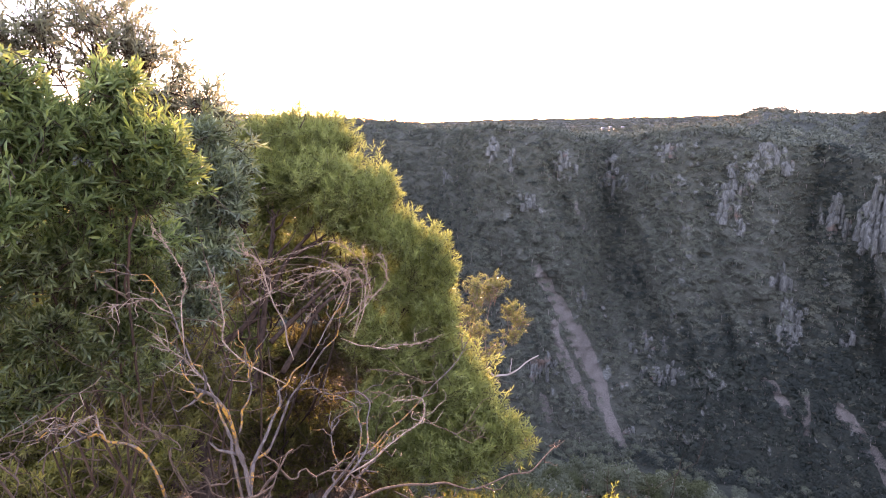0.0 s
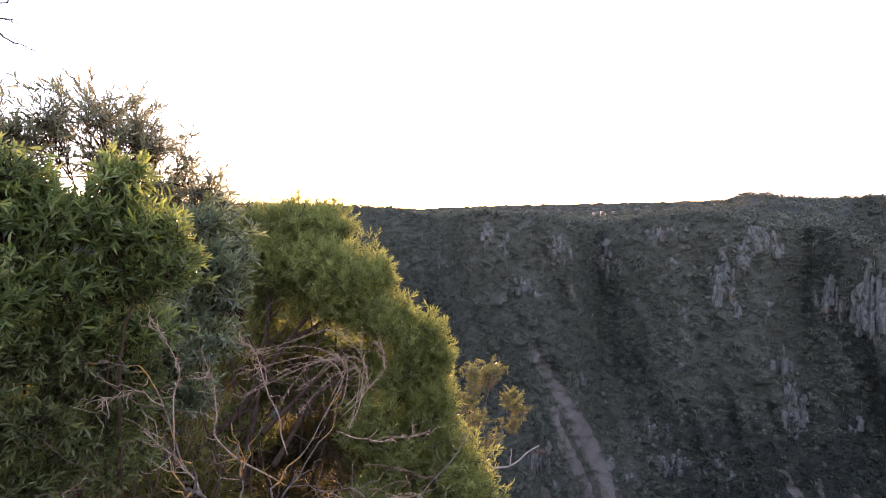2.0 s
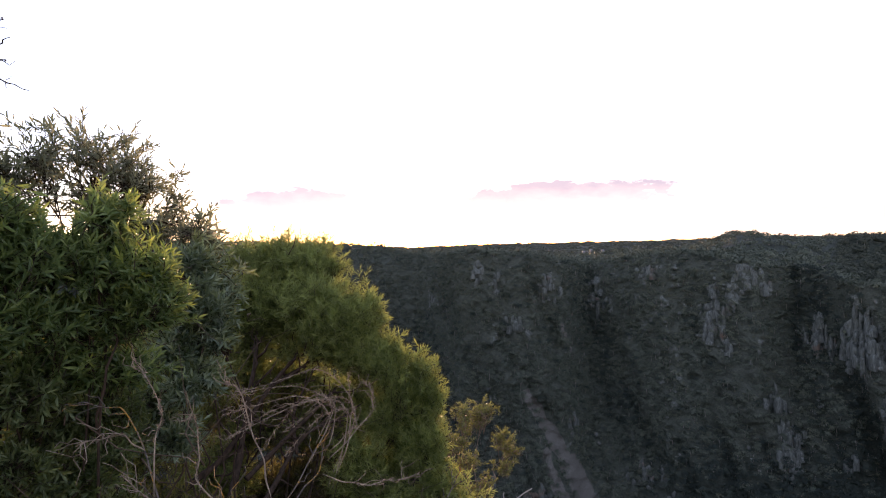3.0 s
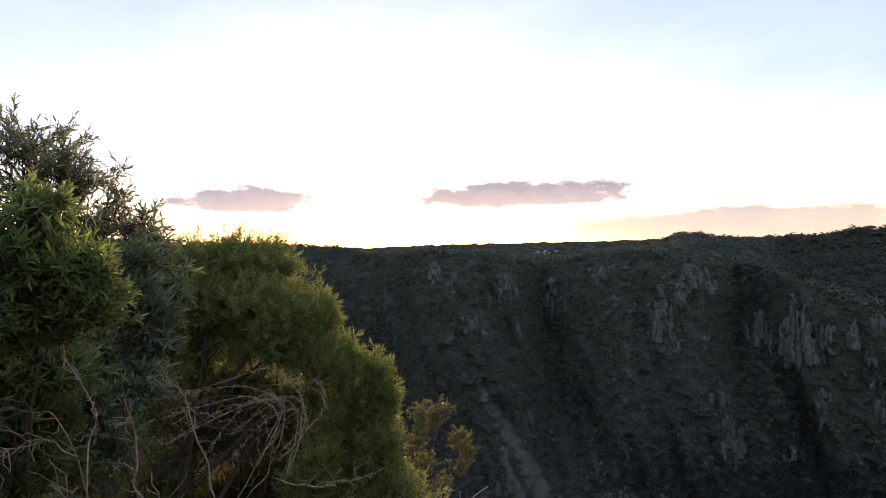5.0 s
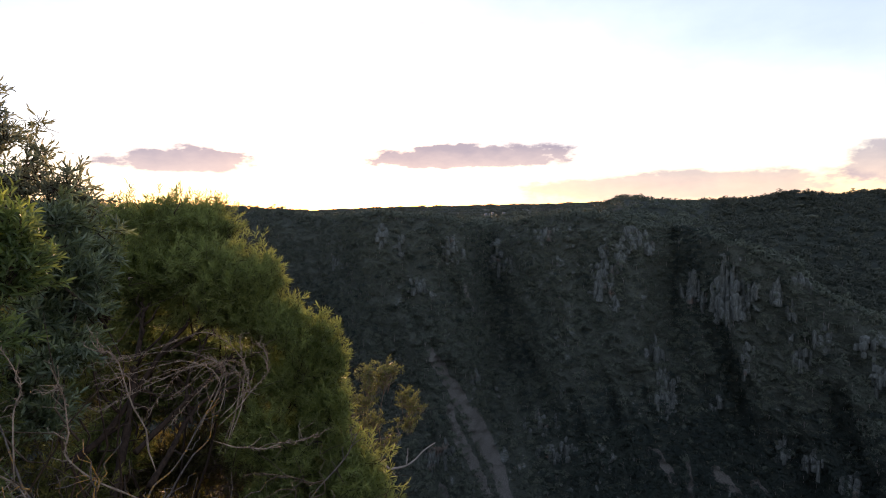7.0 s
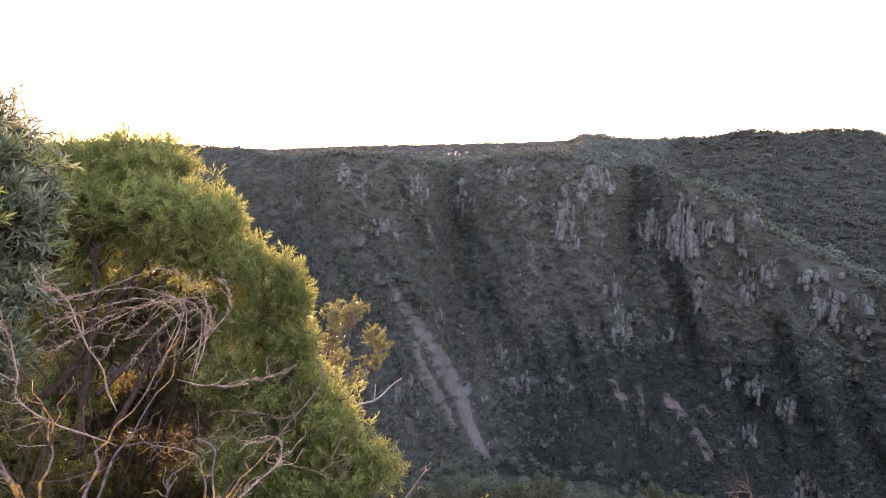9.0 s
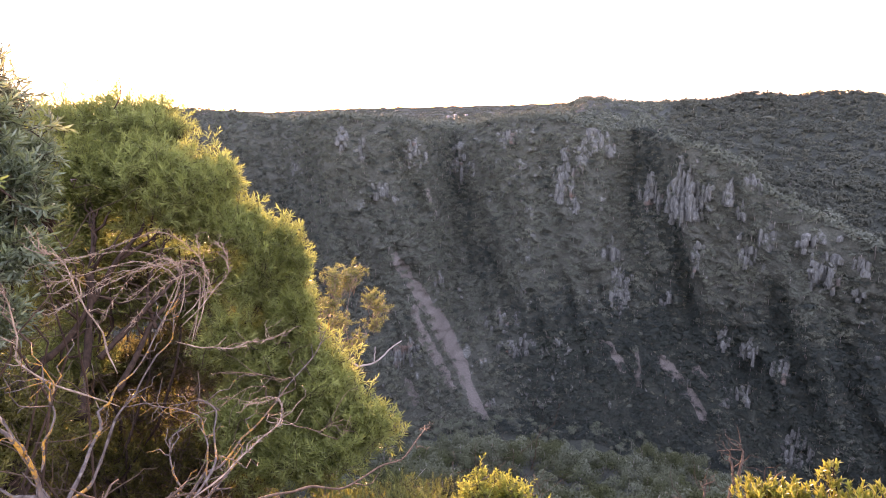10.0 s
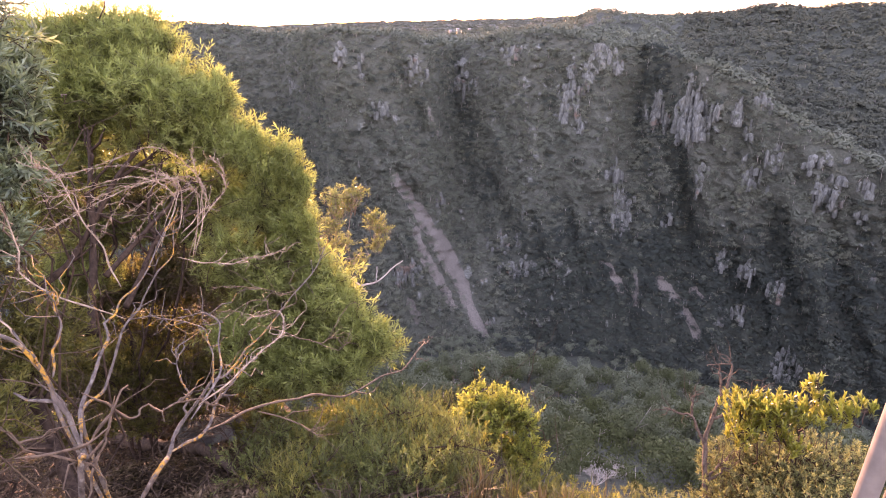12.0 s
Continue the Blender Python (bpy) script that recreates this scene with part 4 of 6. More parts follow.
# ---------------------------------------------------------------- shrubs on the near hillside
def shrub(name, label, category, base, lobes, mat, seed, leaf, density, bark=MAT_LIMB, fine=True, trunk_r=0.03, group="", twigs=0, split=0, wisps=0, grow=1.0, **kw):
    """A shrub: crooked stems from the base to every mass of foliage, twigs, shoots and leaves. lobes: (az, el, d, rx, ry, rz)."""
    rng = np.random.default_rng(seed)
    top = thing(name, base, label, category, group)
    leaves, wood = Soup(), Soup()
    b = np.array(base)
    fork = b + (np.mean([np.array(at(*l[:3])) for l in lobes], 0) - b) * 0.25
    paths = []
    base_tint = kw.pop("top_tint", 0.35)
    for l in lobes:
        c = np.array(at(*l[:3]))
        R = np.array(l[3:6]) * grow
        kw["top_tint"] = l[6] if len(l) > 6 else base_tint
        if len(paths) < 4:
            low = b + rng.normal(0, trunk_r * 2, 3) * (1, 1, 0)
            low[2] -= 0.12
            r0 = trunk_r * rng.uniform(0.8, 1.1)
            path = bent(low, c, (fork - (b + c) / 2) * 0.25 + rng.normal(0, 0.06, 3), rng, 9, 0.03)
        else:
            # the later masses branch off the nearest limb that is already there
            tips = np.vstack([q[3:7] for q in paths])
            low = tips[np.argmin(np.linalg.norm(tips - c, axis=1))]
            r0 = trunk_r * 0.5
            path = bent(low, c, rng.normal(0, 0.05, 3), rng, 9, 0.04)
        paths.append(path)
        wood.tube(path, np.linspace(r0, trunk_r * 0.3, 9), 7)
        if split:
            for u in unit(rng.normal(size=(split, 3))) * rng.uniform(0.3, 0.62, (split, 1)):
                k = rng.uniform(0.42, 0.66)
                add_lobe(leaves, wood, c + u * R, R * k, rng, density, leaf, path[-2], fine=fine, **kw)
        else:
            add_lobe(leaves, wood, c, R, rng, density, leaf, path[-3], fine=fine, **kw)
        if wisps:
            add_wisps(leaves, wood, c, R, rng, wisps, leaf, max(6, kw.get("count", 12) // 2), kw.get("sprig", 0.12), tint=kw["top_tint"] * 0.5, fine=fine)
    stems = part("stem" if group else "trunk", wood, bark, top, smooth=True)
    if group:
        tagged(stems, kind="stuff")
    part("crown", leaves, mat, top)
    if twigs:
        fine_wood = Soup()
        for _ in range(twigs):
            l = lobes[int(rng.integers(len(lobes)))]
            c = np.array(at(*l[:3]))
            p0 = b + (c - b) * rng.uniform(0.35, 0.95) + rng.normal(0, 0.22, 3)
            d_ = unit(rng.normal(0, 1, 3) + np.array((0, 0, 0.5))) * rng.uniform(0.2, 0.75)
            fine_wood.tube(bent(p0, p0 + d_, rng.normal(0, 0.06, 3), rng, 6, 0.05), np.linspace(rng.uniform(0.0015, 0.005), 0.0008, 6), 4)
        tagged(part("twig_tangle", fine_wood, MAT_TWIG, top, "tangle of brown twigs"), kind="stuff")
    return top


MAT_PALE_TWIG = bark_material("pale_dry_twig", (0.115, 0.078, 0.054), (0.36, 0.27, 0.195), None, 60.0)
MAT_TWIG = bark_material("brown_twig", (0.034, 0.021, 0.013), (0.125, 0.084, 0.056), None, 30.0)


# the wide narrow-leaved shrub
wattle = shrub("wattle_shrub", "wide shrub of narrow green leaves with yellow tips", "shrub", ground_at(-19, 5.6), (
    (-16.4, -1.6, 7.4, 0.42, 0.5, 0.34), (-12.9, -1.4, 7.4, 0.38, 0.5, 0.30), (-10.6, -3.6, 7.0, 0.34, 0.5, 0.32), (-16.6, -5.4, 6.9, 0.46, 0.5, 0.38), (-12.8, -5.2, 6.7, 0.50, 0.5, 0.38), (-9.2, -6.2, 6.5, 0.44, 0.5, 0.36), (-6.6, -7.4, 6.3, 0.30, 0.4, 0.34),
    (-11.6, -8.6, 6.6, 0.46, 0.4, 0.26), (-7.6, -10.6, 6.3, 0.36, 0.4, 0.30), (-4.6, -11.4, 6.2, 0.32, 0.4, 0.26), (-2.4, -13.8, 6.1, 0.30, 0.4, 0.26), (-0.7, -15.4, 6.0, 0.22, 0.3, 0.22), (-5.4, -15.6, 6.1, 0.38, 0.4, 0.32), (-2.6, -18.2, 6.0, 0.32, 0.4, 0.32), (-6.4, -20.6, 6.0, 0.38, 0.4, 0.34),
    (-1.2, -21.4, 5.9, 0.24, 0.3, 0.30), (-3.8, -23.4, 5.8, 0.36, 0.4, 0.30), (1.0, -25.4, 5.7, 0.32, 0.4, 0.28), (2.6, -28.0, 5.6, 0.32, 0.4, 0.26), (5.0, -30.6, 5.5, 0.24, 0.3, 0.22), (-1.6, -27.8, 5.7, 0.40, 0.4, 0.30), (-6.6, -27.0, 5.8, 0.36, 0.4, 0.30), (1.8, -32.0, 5.5, 0.44, 0.4, 0.26), (-4.0, -32.4, 5.6, 0.40, 0.4, 0.28), (-19.0, -8.6, 6.8, 0.36, 0.4, 0.3),
    (-17.6, -11.2, 7.1, 0.36, 0.4, 0.22), (-13.6, -12.2, 7.1, 0.40, 0.4, 0.22), (-21.0, -13.4, 7.0, 0.34, 0.4, 0.24), (-11.4, -16.4, 7.0, 0.36, 0.4, 0.24), (-16.6, -17.0, 7.1, 0.40, 0.4, 0.24), (-8.6, -14.4, 6.9, 0.34, 0.4, 0.24), (-20.4, -19.4, 7.0, 0.36, 0.4, 0.24)),
    MAT_FINE, 101, (0.062, 0.0082), 172, trunk_r=0.022, count=15, sprig=0.15, spread=0.85, gaps=0.08, up=0.45, radial=0.4, shell=0.95, top_tint=0.4, twigs=520, split=5, wisps=5, grow=1.27)

# darker growth behind and below it
shrub("green_shrub", "dense green shrub in the shade of the wattle", "shrub", ground_at(-12, 6.6), (
    (-14.0, -15.0, 7.8, 0.7, 0.4, 0.4), (-9.0, -18.0, 7.6, 0.6, 0.4, 0.5), (-19.0, -15.0, 7.8, 0.7, 0.4, 0.45), (-14.0, -23.0, 7.4, 0.7, 0.4, 0.4), (-8.0, -25.0, 7.2, 0.5, 0.4, 0.5), (-20.0, -22.0, 7.4, 0.6, 0.4, 0.45)),
    MAT_MOSS, 111, (0.08, 0.011), 130, trunk_r=0.022, twigs=1000, count=12, sprig=0.15, gaps=0.2, top_tint=0.3, shell=0.9, split=4, grow=1.15)
shrub("olive_shrub", "loose olive shrub under the lance-leaved shrubs", "shrub", ground_at(-33, 5.0), (
    (-27.0, -17.0, 5.6, 0.5, 0.4, 0.35), (-33.0, -17.0, 5.4, 0.6, 0.4, 0.4), (-39.0, -18.0, 5.2, 0.6, 0.4, 0.4), (-25.0, -24.0, 5.4, 0.5, 0.4, 0.35), (-31.0, -25.0, 5.2, 0.5, 0.4, 0.35), (-37.0, -26.0, 5.0, 0.6, 0.4, 0.4), (-42.0, -25.0, 4.8, 0.5, 0.4, 0.4), (-29.0, -10.0, 5.6, 0.6, 0.4, 0.4), (-37.0, -10.0, 5.4, 0.6, 0.4, 0.4), (-22.5, -11.0, 5.8, 0.4, 0.4, 0.4)),
    MAT_OLIVE, 112, (0.055, 0.011), 200, trunk_r=0.014, twigs=1000, count=12, sprig=0.14, gaps=0.35, top_tint=0.35, shell=0.9)
shrub("olive_shrub", "low dense olive shrub behind the fallen log", "shrub", ground_at(-13, 7.0), (
    (-9.0, -30.0, 7.0, 0.5, 0.4, 0.36), (-13.5, -30.5, 7.0, 0.55, 0.4, 0.34), (-18.5, -29.5, 7.0, 0.55, 0.4, 0.36), (-5.0, -31.5, 6.6, 0.45, 0.4, 0.34), (-23.0, -28.0, 7.0, 0.5, 0.4, 0.36), (-27.5, -27.5, 6.6, 0.5, 0.4, 0.36), (-16.0, -26.5, 7.6, 0.7, 0.4, 0.4)),
    MAT_OLIVE, 114, (0.055, 0.011), 200, trunk_r=0.012, twigs=1100, count=12, sprig=0.14, gaps=0.35, top_tint=0.35, shell=0.9)
shrub("low_heath_shrub", "low dark green heath shrub by the litter", "shrub", ground_at(-33, 4.4), (
    (-36.0, -29.0, 4.0, 0.4, 0.3, 0.25), (-30.5, -30.0, 4.2, 0.35, 0.3, 0.22), (-41.0, -28.0, 3.8, 0.4, 0.3, 0.3)),
    MAT_OLIVE, 113, (0.05, 0.010), 230, trunk_r=0.015, twigs=300, count=12, sprig=0.10, gaps=0.25, top_tint=0.3, shell=0.7, split=3)

shrub("low_heath_shrub", "low brownish heath shrub on the bank behind the log", "shrub", ground_at(-17, 7.2), (
    (-27.0, -31.2, 6.6, 0.36, 0.3, 0.2), (-23.0, -32.4, 6.6, 0.36, 0.3, 0.18), (-19.0, -32.6, 6.7, 0.38, 0.3, 0.18), (-15.0, -33.0, 6.8, 0.36, 0.3, 0.18), (-11.0, -33.6, 6.8, 0.36, 0.3, 0.18), (-8.2, -34.6, 7.0, 0.42, 0.3, 0.24), (-5.6, -35.2, 6.9, 0.42, 0.3, 0.26), (-9.4, -36.4, 6.5, 0.34, 0.3, 0.16), (-6.6, -37.0, 6.3, 0.34, 0.3, 0.18), (-31.0, -30.0, 6.4, 0.36, 0.3, 0.2)),
    MAT_OLIVE, 116, (0.05, 0.010), 190, trunk_r=0.008, twigs=400, count=12, sprig=0.11, gaps=0.3, top_tint=0.25, shell=0.9, split=2)

# the lance-leaved shrubs close by
shrub("lance_leaf_shrub", "leafy shrub of broad lance leaves with yellow-green tips", "shrub", ground_at(-34, 2.9), (
    (-36.8, 3.2, 2.6, 0.17, 0.2, 0.12, 0.5), (-34.6, -0.4, 2.6, 0.22, 0.25, 0.15, 0.2), (-28.9, 2.2, 2.65, 0.12, 0.2, 0.10, 0.6), (-30.6, -0.6, 2.6, 0.17, 0.2, 0.14, 0.25), (-26.8, -1.6, 2.6, 0.14, 0.2, 0.11, 0.8), (-25.6, -3.6, 2.6, 0.11, 0.2, 0.09, 0.85), (-28.6, -5.4, 2.65, 0.19, 0.2, 0.13, 0.3),
    (-33.4, -5.2, 2.65, 0.24, 0.25, 0.16, 0.2), (-38.2, -5.0, 2.5, 0.22, 0.25, 0.18, 0.15), (-29.4, -9.6, 2.75, 0.15, 0.2, 0.10, 0.3), (-34.0, -9.6, 2.7, 0.16, 0.2, 0.10, 0.1), (-41.0, -2.0, 2.5, 0.2, 0.25, 0.2, 0.5)),
    MAT_BROAD, 102, (0.042, 0.0098), 540, fine=False, trunk_r=0.011, twigs=40, count=13, sprig=0.10, spread=0.9, gaps=0.2, up=0.35, radial=0.55, shell=0.75, split=4, wisps=4)
shrub("deep_green_shrub", "open shrub of drooping deep green lance leaves", "shrub", ground_at(-37, 3.2), (
    (-37.5, -10.0, 2.8, 0.22, 0.2, 0.12), (-33.0, -13.4, 2.9, 0.14, 0.2, 0.07), (-38.4, -15.8, 2.8, 0.18, 0.2, 0.11), (-29.6, -12.6, 3.0, 0.13, 0.2, 0.08), (-31.8, -18.4, 3.0, 0.17, 0.2, 0.08), (-37.6, -20.0, 2.9, 0.18, 0.2, 0.08), (-29.0, -16.4, 3.1, 0.11, 0.2, 0.06), (-42.5, -12.5, 2.7, 0.2, 0.2, 0.16), (-30.4, -21.2, 3.1, 0.12, 0.2, 0.06), (-42.5, -20.0, 2.7, 0.2, 0.2, 0.14)),
    MAT_DIM, 115, (0.040, 0.0092), 480, fine=True, trunk_r=0.008, twigs=40, count=12, sprig=0.09, spread=1.0, gaps=0.35, up=0.1, radial=0.5, shell=0.85, top_tint=0.15, split=3, wisps=4, grow=1.35)
shrub("grey_leaf_shrub", "shrub of grey-green lance leaves", "shrub", ground_at(-25, 3.6), (
    (-22.6, -1.0, 3.5, 0.15, 0.25, 0.13), (-20.2, -3.2, 3.5, 0.13, 0.25, 0.12), (-22.4, -5.6, 3.4, 0.17, 0.25, 0.15), (-20.6, -7.4, 3.4, 0.13, 0.2, 0.13), (-24.6, -9.6, 3.4, 0.18, 0.25, 0.14), (-22.4, -12.0, 3.3, 0.15, 0.2, 0.11), (-26.4, -13.6, 3.4, 0.15, 0.2, 0.12), (-24.4, -16.0, 3.4, 0.13, 0.2, 0.09)),
    MAT_GREY, 103, (0.052, 0.0108), 360, fine=True, trunk_r=0.011, twigs=30, count=13, sprig=0.10, spread=0.9, gaps=0.15, up=0.4, radial=0.5, shell=0.8, split=4, wisps=4)
shrub("tall_open_shrub", "tall open shrub of small dull leaves against the sky", "shrub", ground_at(-33, 4.6), (
    (-36.5, 6.2, 4.4, 0.24, 0.3, 0.17), (-33.2, 7.2, 4.4, 0.26, 0.3, 0.16), (-30.4, 8.2, 4.5, 0.22, 0.3, 0.15), (-27.9, 7.0, 4.4, 0.19, 0.3, 0.16), (-26.2, 5.2, 4.4, 0.18, 0.3, 0.16), (-29.6, 4.6, 4.5, 0.30, 0.3, 0.18), (-24.6, 2.6, 4.3, 0.20, 0.3, 0.16), (-22.4, 1.6, 4.2, 0.12, 0.2, 0.10), (-26.8, 1.6, 4.4, 0.24, 0.3, 0.18), (-38.6, 4.0, 4.3, 0.3, 0.3, 0.2), (-20.8, 0.9, 4.2, 0.08, 0.15, 0.07)),
    MAT_TALL, 104, (0.054, 0.0120), 80, fine=False, trunk_r=0.012, count=8, sprig=0.16, spread=1.1, gaps=0.2, up=0.4, radial=0.4, shell=1.0, split=4, wisps=9, grow=1.1)

# sapling on the brow, open and yellowish
shrub("young_gum", "thin young gum with sparse yellowish leaf tufts", "tree", ground_at(0.0, 8.2), (
    (3.2, -16.6, 9.0, 0.30, 0.3, 0.22), (4.8, -16.4, 9.0, 0.20, 0.2, 0.14), (1.8, -18.8, 8.9, 0.26, 0.3, 0.2), (3.0, -21.0, 9.0, 0.24, 0.2, 0.16), (6.6, -18.8, 9.1, 0.20, 0.2, 0.13), (7.6, -19.8, 9.1, 0.17, 0.2, 0.12), (6.8, -21.2, 9.0, 0.13, 0.2, 0.09), (4.6, -22.8, 9.0, 0.18, 0.2, 0.10), (2.2, -23.6, 9.0, 0.22, 0.2, 0.13)),
    MAT_GUM, 105, (0.046, 0.0125), 72, bark=MAT_PALE_TWIG, trunk_r=0.013, twigs=30, count=8, sprig=0.10, spread=1.1, gaps=0.15, shell=1.0, radial=0.4, split=5, wisps=4, grow=1.12)

# the brow, seen leaning out over the slope: heath, a golden bush, companions
VIEW = EYE + LEAN
shrub("golden_bush", "upright bush of small golden-green leaves on the brow", "bush", ground_at(19.5, 5.2), (
    (18.2, -36.7, 5.9, 0.24, 0.25, 0.18), (20.6, -37.1, 5.9, 0.22, 0.25, 0.18), (16.4, -38.4, 5.9, 0.22, 0.25, 0.2), (22.4, -38.7, 5.8, 0.22, 0.25, 0.2), (18.8, -39.4, 5.8, 0.28, 0.3, 0.22), (21.0, -41.1, 5.8, 0.28, 0.3, 0.2), (16.6, -41.8, 5.7, 0.22, 0.25, 0.2), (23.8, -41.6, 5.7, 0.2, 0.25, 0.18), (19.0, -43.6, 5.6, 0.32, 0.3, 0.2), (23.2, -44.4, 5.5, 0.24, 0.25, 0.16)),
    MAT_GOLD, 106, (0.034, 0.0125), 210, trunk_r=0.014, count=11, sprig=0.08, spread=0.95, gaps=0.1, shell=0.9, radial=0.45, up=0.5, top_tint=0.6, split=4, wisps=3, twigs=120, grow=1.08)
for k, (a, e, d, w, h, m_) in enumerate(((8.6, -38.0, 6.0, 0.34, 0.26, MAT_SPRUCE), (4.0, -38.5, 5.6, 0.4, 0.3, MAT_SPRUCE), (-0.5, -38.6, 5.5, 0.42, 0.28, MAT_SPRUCE), (10.5, -41.6, 5.4, 0.4, 0.26, MAT_OLIVE), (4.5, -42.6, 5.2, 0.45, 0.28, MAT_OLIVE),
                                         (-2.0, -42.5, 5.0, 0.4, 0.25, MAT_OLIVE), (13.8, -43.8, 5.2, 0.32, 0.22, MAT_SPRUCE), (-3.6, -39.8, 5.5, 0.32, 0.22, MAT_SPRUCE), (27.5, -45.4, 5.6, 0.3, 0.2, MAT_SAGE), (32.0, -45.8, 5.6, 0.36, 0.2, MAT_OLIVE), (37.0, -45.3, 5.4, 0.4, 0.22, MAT_SAGE), (0.5, -46.0, 4.6, 0.4, 0.22, MAT_OLIVE), (7.5, -46.5, 4.6, 0.42, 0.22, MAT_OLIVE), (13.5, -47.0, 4.7, 0.4, 0.2, MAT_SPRUCE), (20.0, -47.0, 4.8, 0.4, 0.2, MAT_OLIVE), (26.0, -47.0, 4.8, 0.4, 0.2, MAT_SAGE), (-1.8, -46.6, 4.4, 0.30, 0.2, MAT_SPRUCE), (31.0, -47.5, 4.7, 0.4, 0.2, MAT_OLIVE), (36.5, -47.5, 4.6, 0.4, 0.2, MAT_OLIVE), (41.0, -46.0, 4.4, 0.34, 0.2, MAT_SAGE), (23.5, -44.5, 5.3, 0.34, 0.2, MAT_OLIVE), (15.0, -40.5, 5.8, 0.34, 0.22, MAT_OLIVE), (11.0, -38.6, 6.2, 0.3, 0.2, MAT_SAGE), (29.0, -45.5, 5.2, 0.3, 0.18, MAT_OLIVE))):
    shrub("heath_bush", ("green", "green", "green", "olive", "olive", "olive", "green", "green", "pale sage", "olive", "pale sage", "olive", "olive", "green", "olive", "pale sage", "green", "olive", "olive", "pale sage", "olive", "olive", "pale sage", "olive")[k] + " heath bush on the brow above the gorge", "bush",
          ground_at(a, d * math.cos(radians(e)) + 0.05), ((a, e, d, w, 0.3, h), (a + 2.2, e - 1.2, d - 0.1, w * 0.7, 0.3, h * 0.8), (a - 2.0, e - 1.5, d - 0.1, w * 0.7, 0.3, h * 0.7)),
          m_, 120 + k, (0.034, 0.0075), 200, trunk_r=0.008, count=12, sprig=0.09, spread=0.7, gaps=0.25, up=0.8, radial=0.4, shell=0.75, group="heath bushes on the brow", top_tint=0.3)


def bearing_of(p):
    """Bearing, elevation and distance of a place from the viewpoint."""
    v = Vector(p) - VIEW
    return math.degrees(math.atan2(v.x, v.y)), math.degrees(math.asin(v.z / v.length)), v.length


# the close heath below the lookout: upright green tufts with brown stems, standing shoulder to shoulder
rng = np.random.default_rng(61)
for k in range(38):
    place = ground_at(-4.6 + 3.1 * (k % 7) + rng.uniform(-1.2, 1.2), (3.35, 4.05, 4.75, 2.75, 3.7, 4.4)[k // 7] + rng.uniform(-0.2, 0.2))
    w, h = rng.uniform(0.24, 0.36), rng.uniform(0.30, 0.46) * (1.0 if k < 14 else 0.62)
    tufts = [(*bearing_of(place + Vector((float(rng.normal(0, 0.5 * w)), float(rng.normal(0, 0.5 * w)), h * float(f)))), w * float(g), w * float(g), h * 0.36) for f, g in ((0.35, 0.9), (0.6, 0.8), (0.9, 0.6), (0.5, 0.7))]
    shrub("heath_bush", ("upright green heath bush on the slope under the lookout", "olive heath bush with brown stems under the lookout")[k % 3 == 1], "bush", place, tufts, MAT_OLIVE if k % 3 == 1 else MAT_SPRUCE, 160 + k,
          (0.030, 0.0062), 190, trunk_r=0.006, count=12, sprig=0.09, spread=0.65, gaps=0.25, up=0.9, radial=0.35, shell=0.9, group="heath bushes on the brow", top_tint=0.2)

# shrubs to the right, by the rail
shrub("gold_leaf_shrub", "spreading shrub with tufts of shiny golden leaves", "shrub", ground_at(51, 3.6), (
    (45.8, -33.5, 3.7, 0.09, 0.12, 0.05), (47.5, -32.9, 3.7, 0.11, 0.14, 0.06), (49.5, -32.6, 3.7, 0.12, 0.14, 0.06), (51.4, -32.4, 3.7, 0.10, 0.14, 0.055), (52.1, -30.6, 3.7, 0.05, 0.06, 0.05), (51.5, -29.7, 3.7, 0.055, 0.06, 0.04), (53.4, -31.8, 3.7, 0.09, 0.12, 0.045), (54.9, -31.3, 3.65, 0.07, 0.1, 0.035),
    (56.0, -30.5, 3.6, 0.05, 0.07, 0.03), (47.4, -34.6, 3.7, 0.12, 0.14, 0.05), (49.4, -33.9, 3.7, 0.12, 0.14, 0.05), (46.6, -35.9, 3.72, 0.09, 0.12, 0.05), (50.6, -35.0, 3.7, 0.08, 0.12, 0.04)),
    MAT_SHINY, 107, (0.042, 0.0120), 290, fine=False, trunk_r=0.008, count=8, sprig=0.05, spread=0.55, gaps=0.3, up=2.0, radial=0.25, shell=0.9, top_tint=0.3)
shrub("sage_bush", "pale sage bush of small leaves under the golden shrub", "bush", ground_at(50, 3.8), (
    (48.0, -38.8, 4.3, 0.24, 0.3, 0.2), (51.0, -37.6, 4.2, 0.30, 0.3, 0.2), (54.8, -36.6, 4.2, 0.28, 0.3, 0.2), (43.5, -45.5, 4.3, 0.3, 0.3, 0.18), (49.5, -41.5, 4.0, 0.35, 0.3, 0.2), (54.5, -40.5, 3.9, 0.35, 0.3, 0.22)),
    MAT_SAGE, 108, (0.022, 0.0068), 700, trunk_r=0.012, count=11, sprig=0.06, spread=0.9, gaps=0.25, top_tint=0.4)


# ---------------------------------------------------------------- dead wood
VIEW = EYE


def spline(ctrl, n):
    """A smooth line through the control points."""
    p = np.array(ctrl, float)
    p = np.vstack([2 * p[0] - p[1], p, 2 * p[-1] - p[-2]])
    out = []
    for t in np.linspace(0, len(p) - 3 - 1e-6, n):
        i = int(t)
        u = t - i
        a, b, c, d = p[i:i + 4]
        out.append(0.5 * (2 * b + (c - a) * u + (2 * a - 5 * b + 4 * c - d) * u * u + (3 * b - a - 3 * c + d) * u ** 3))
    return np.array(out)


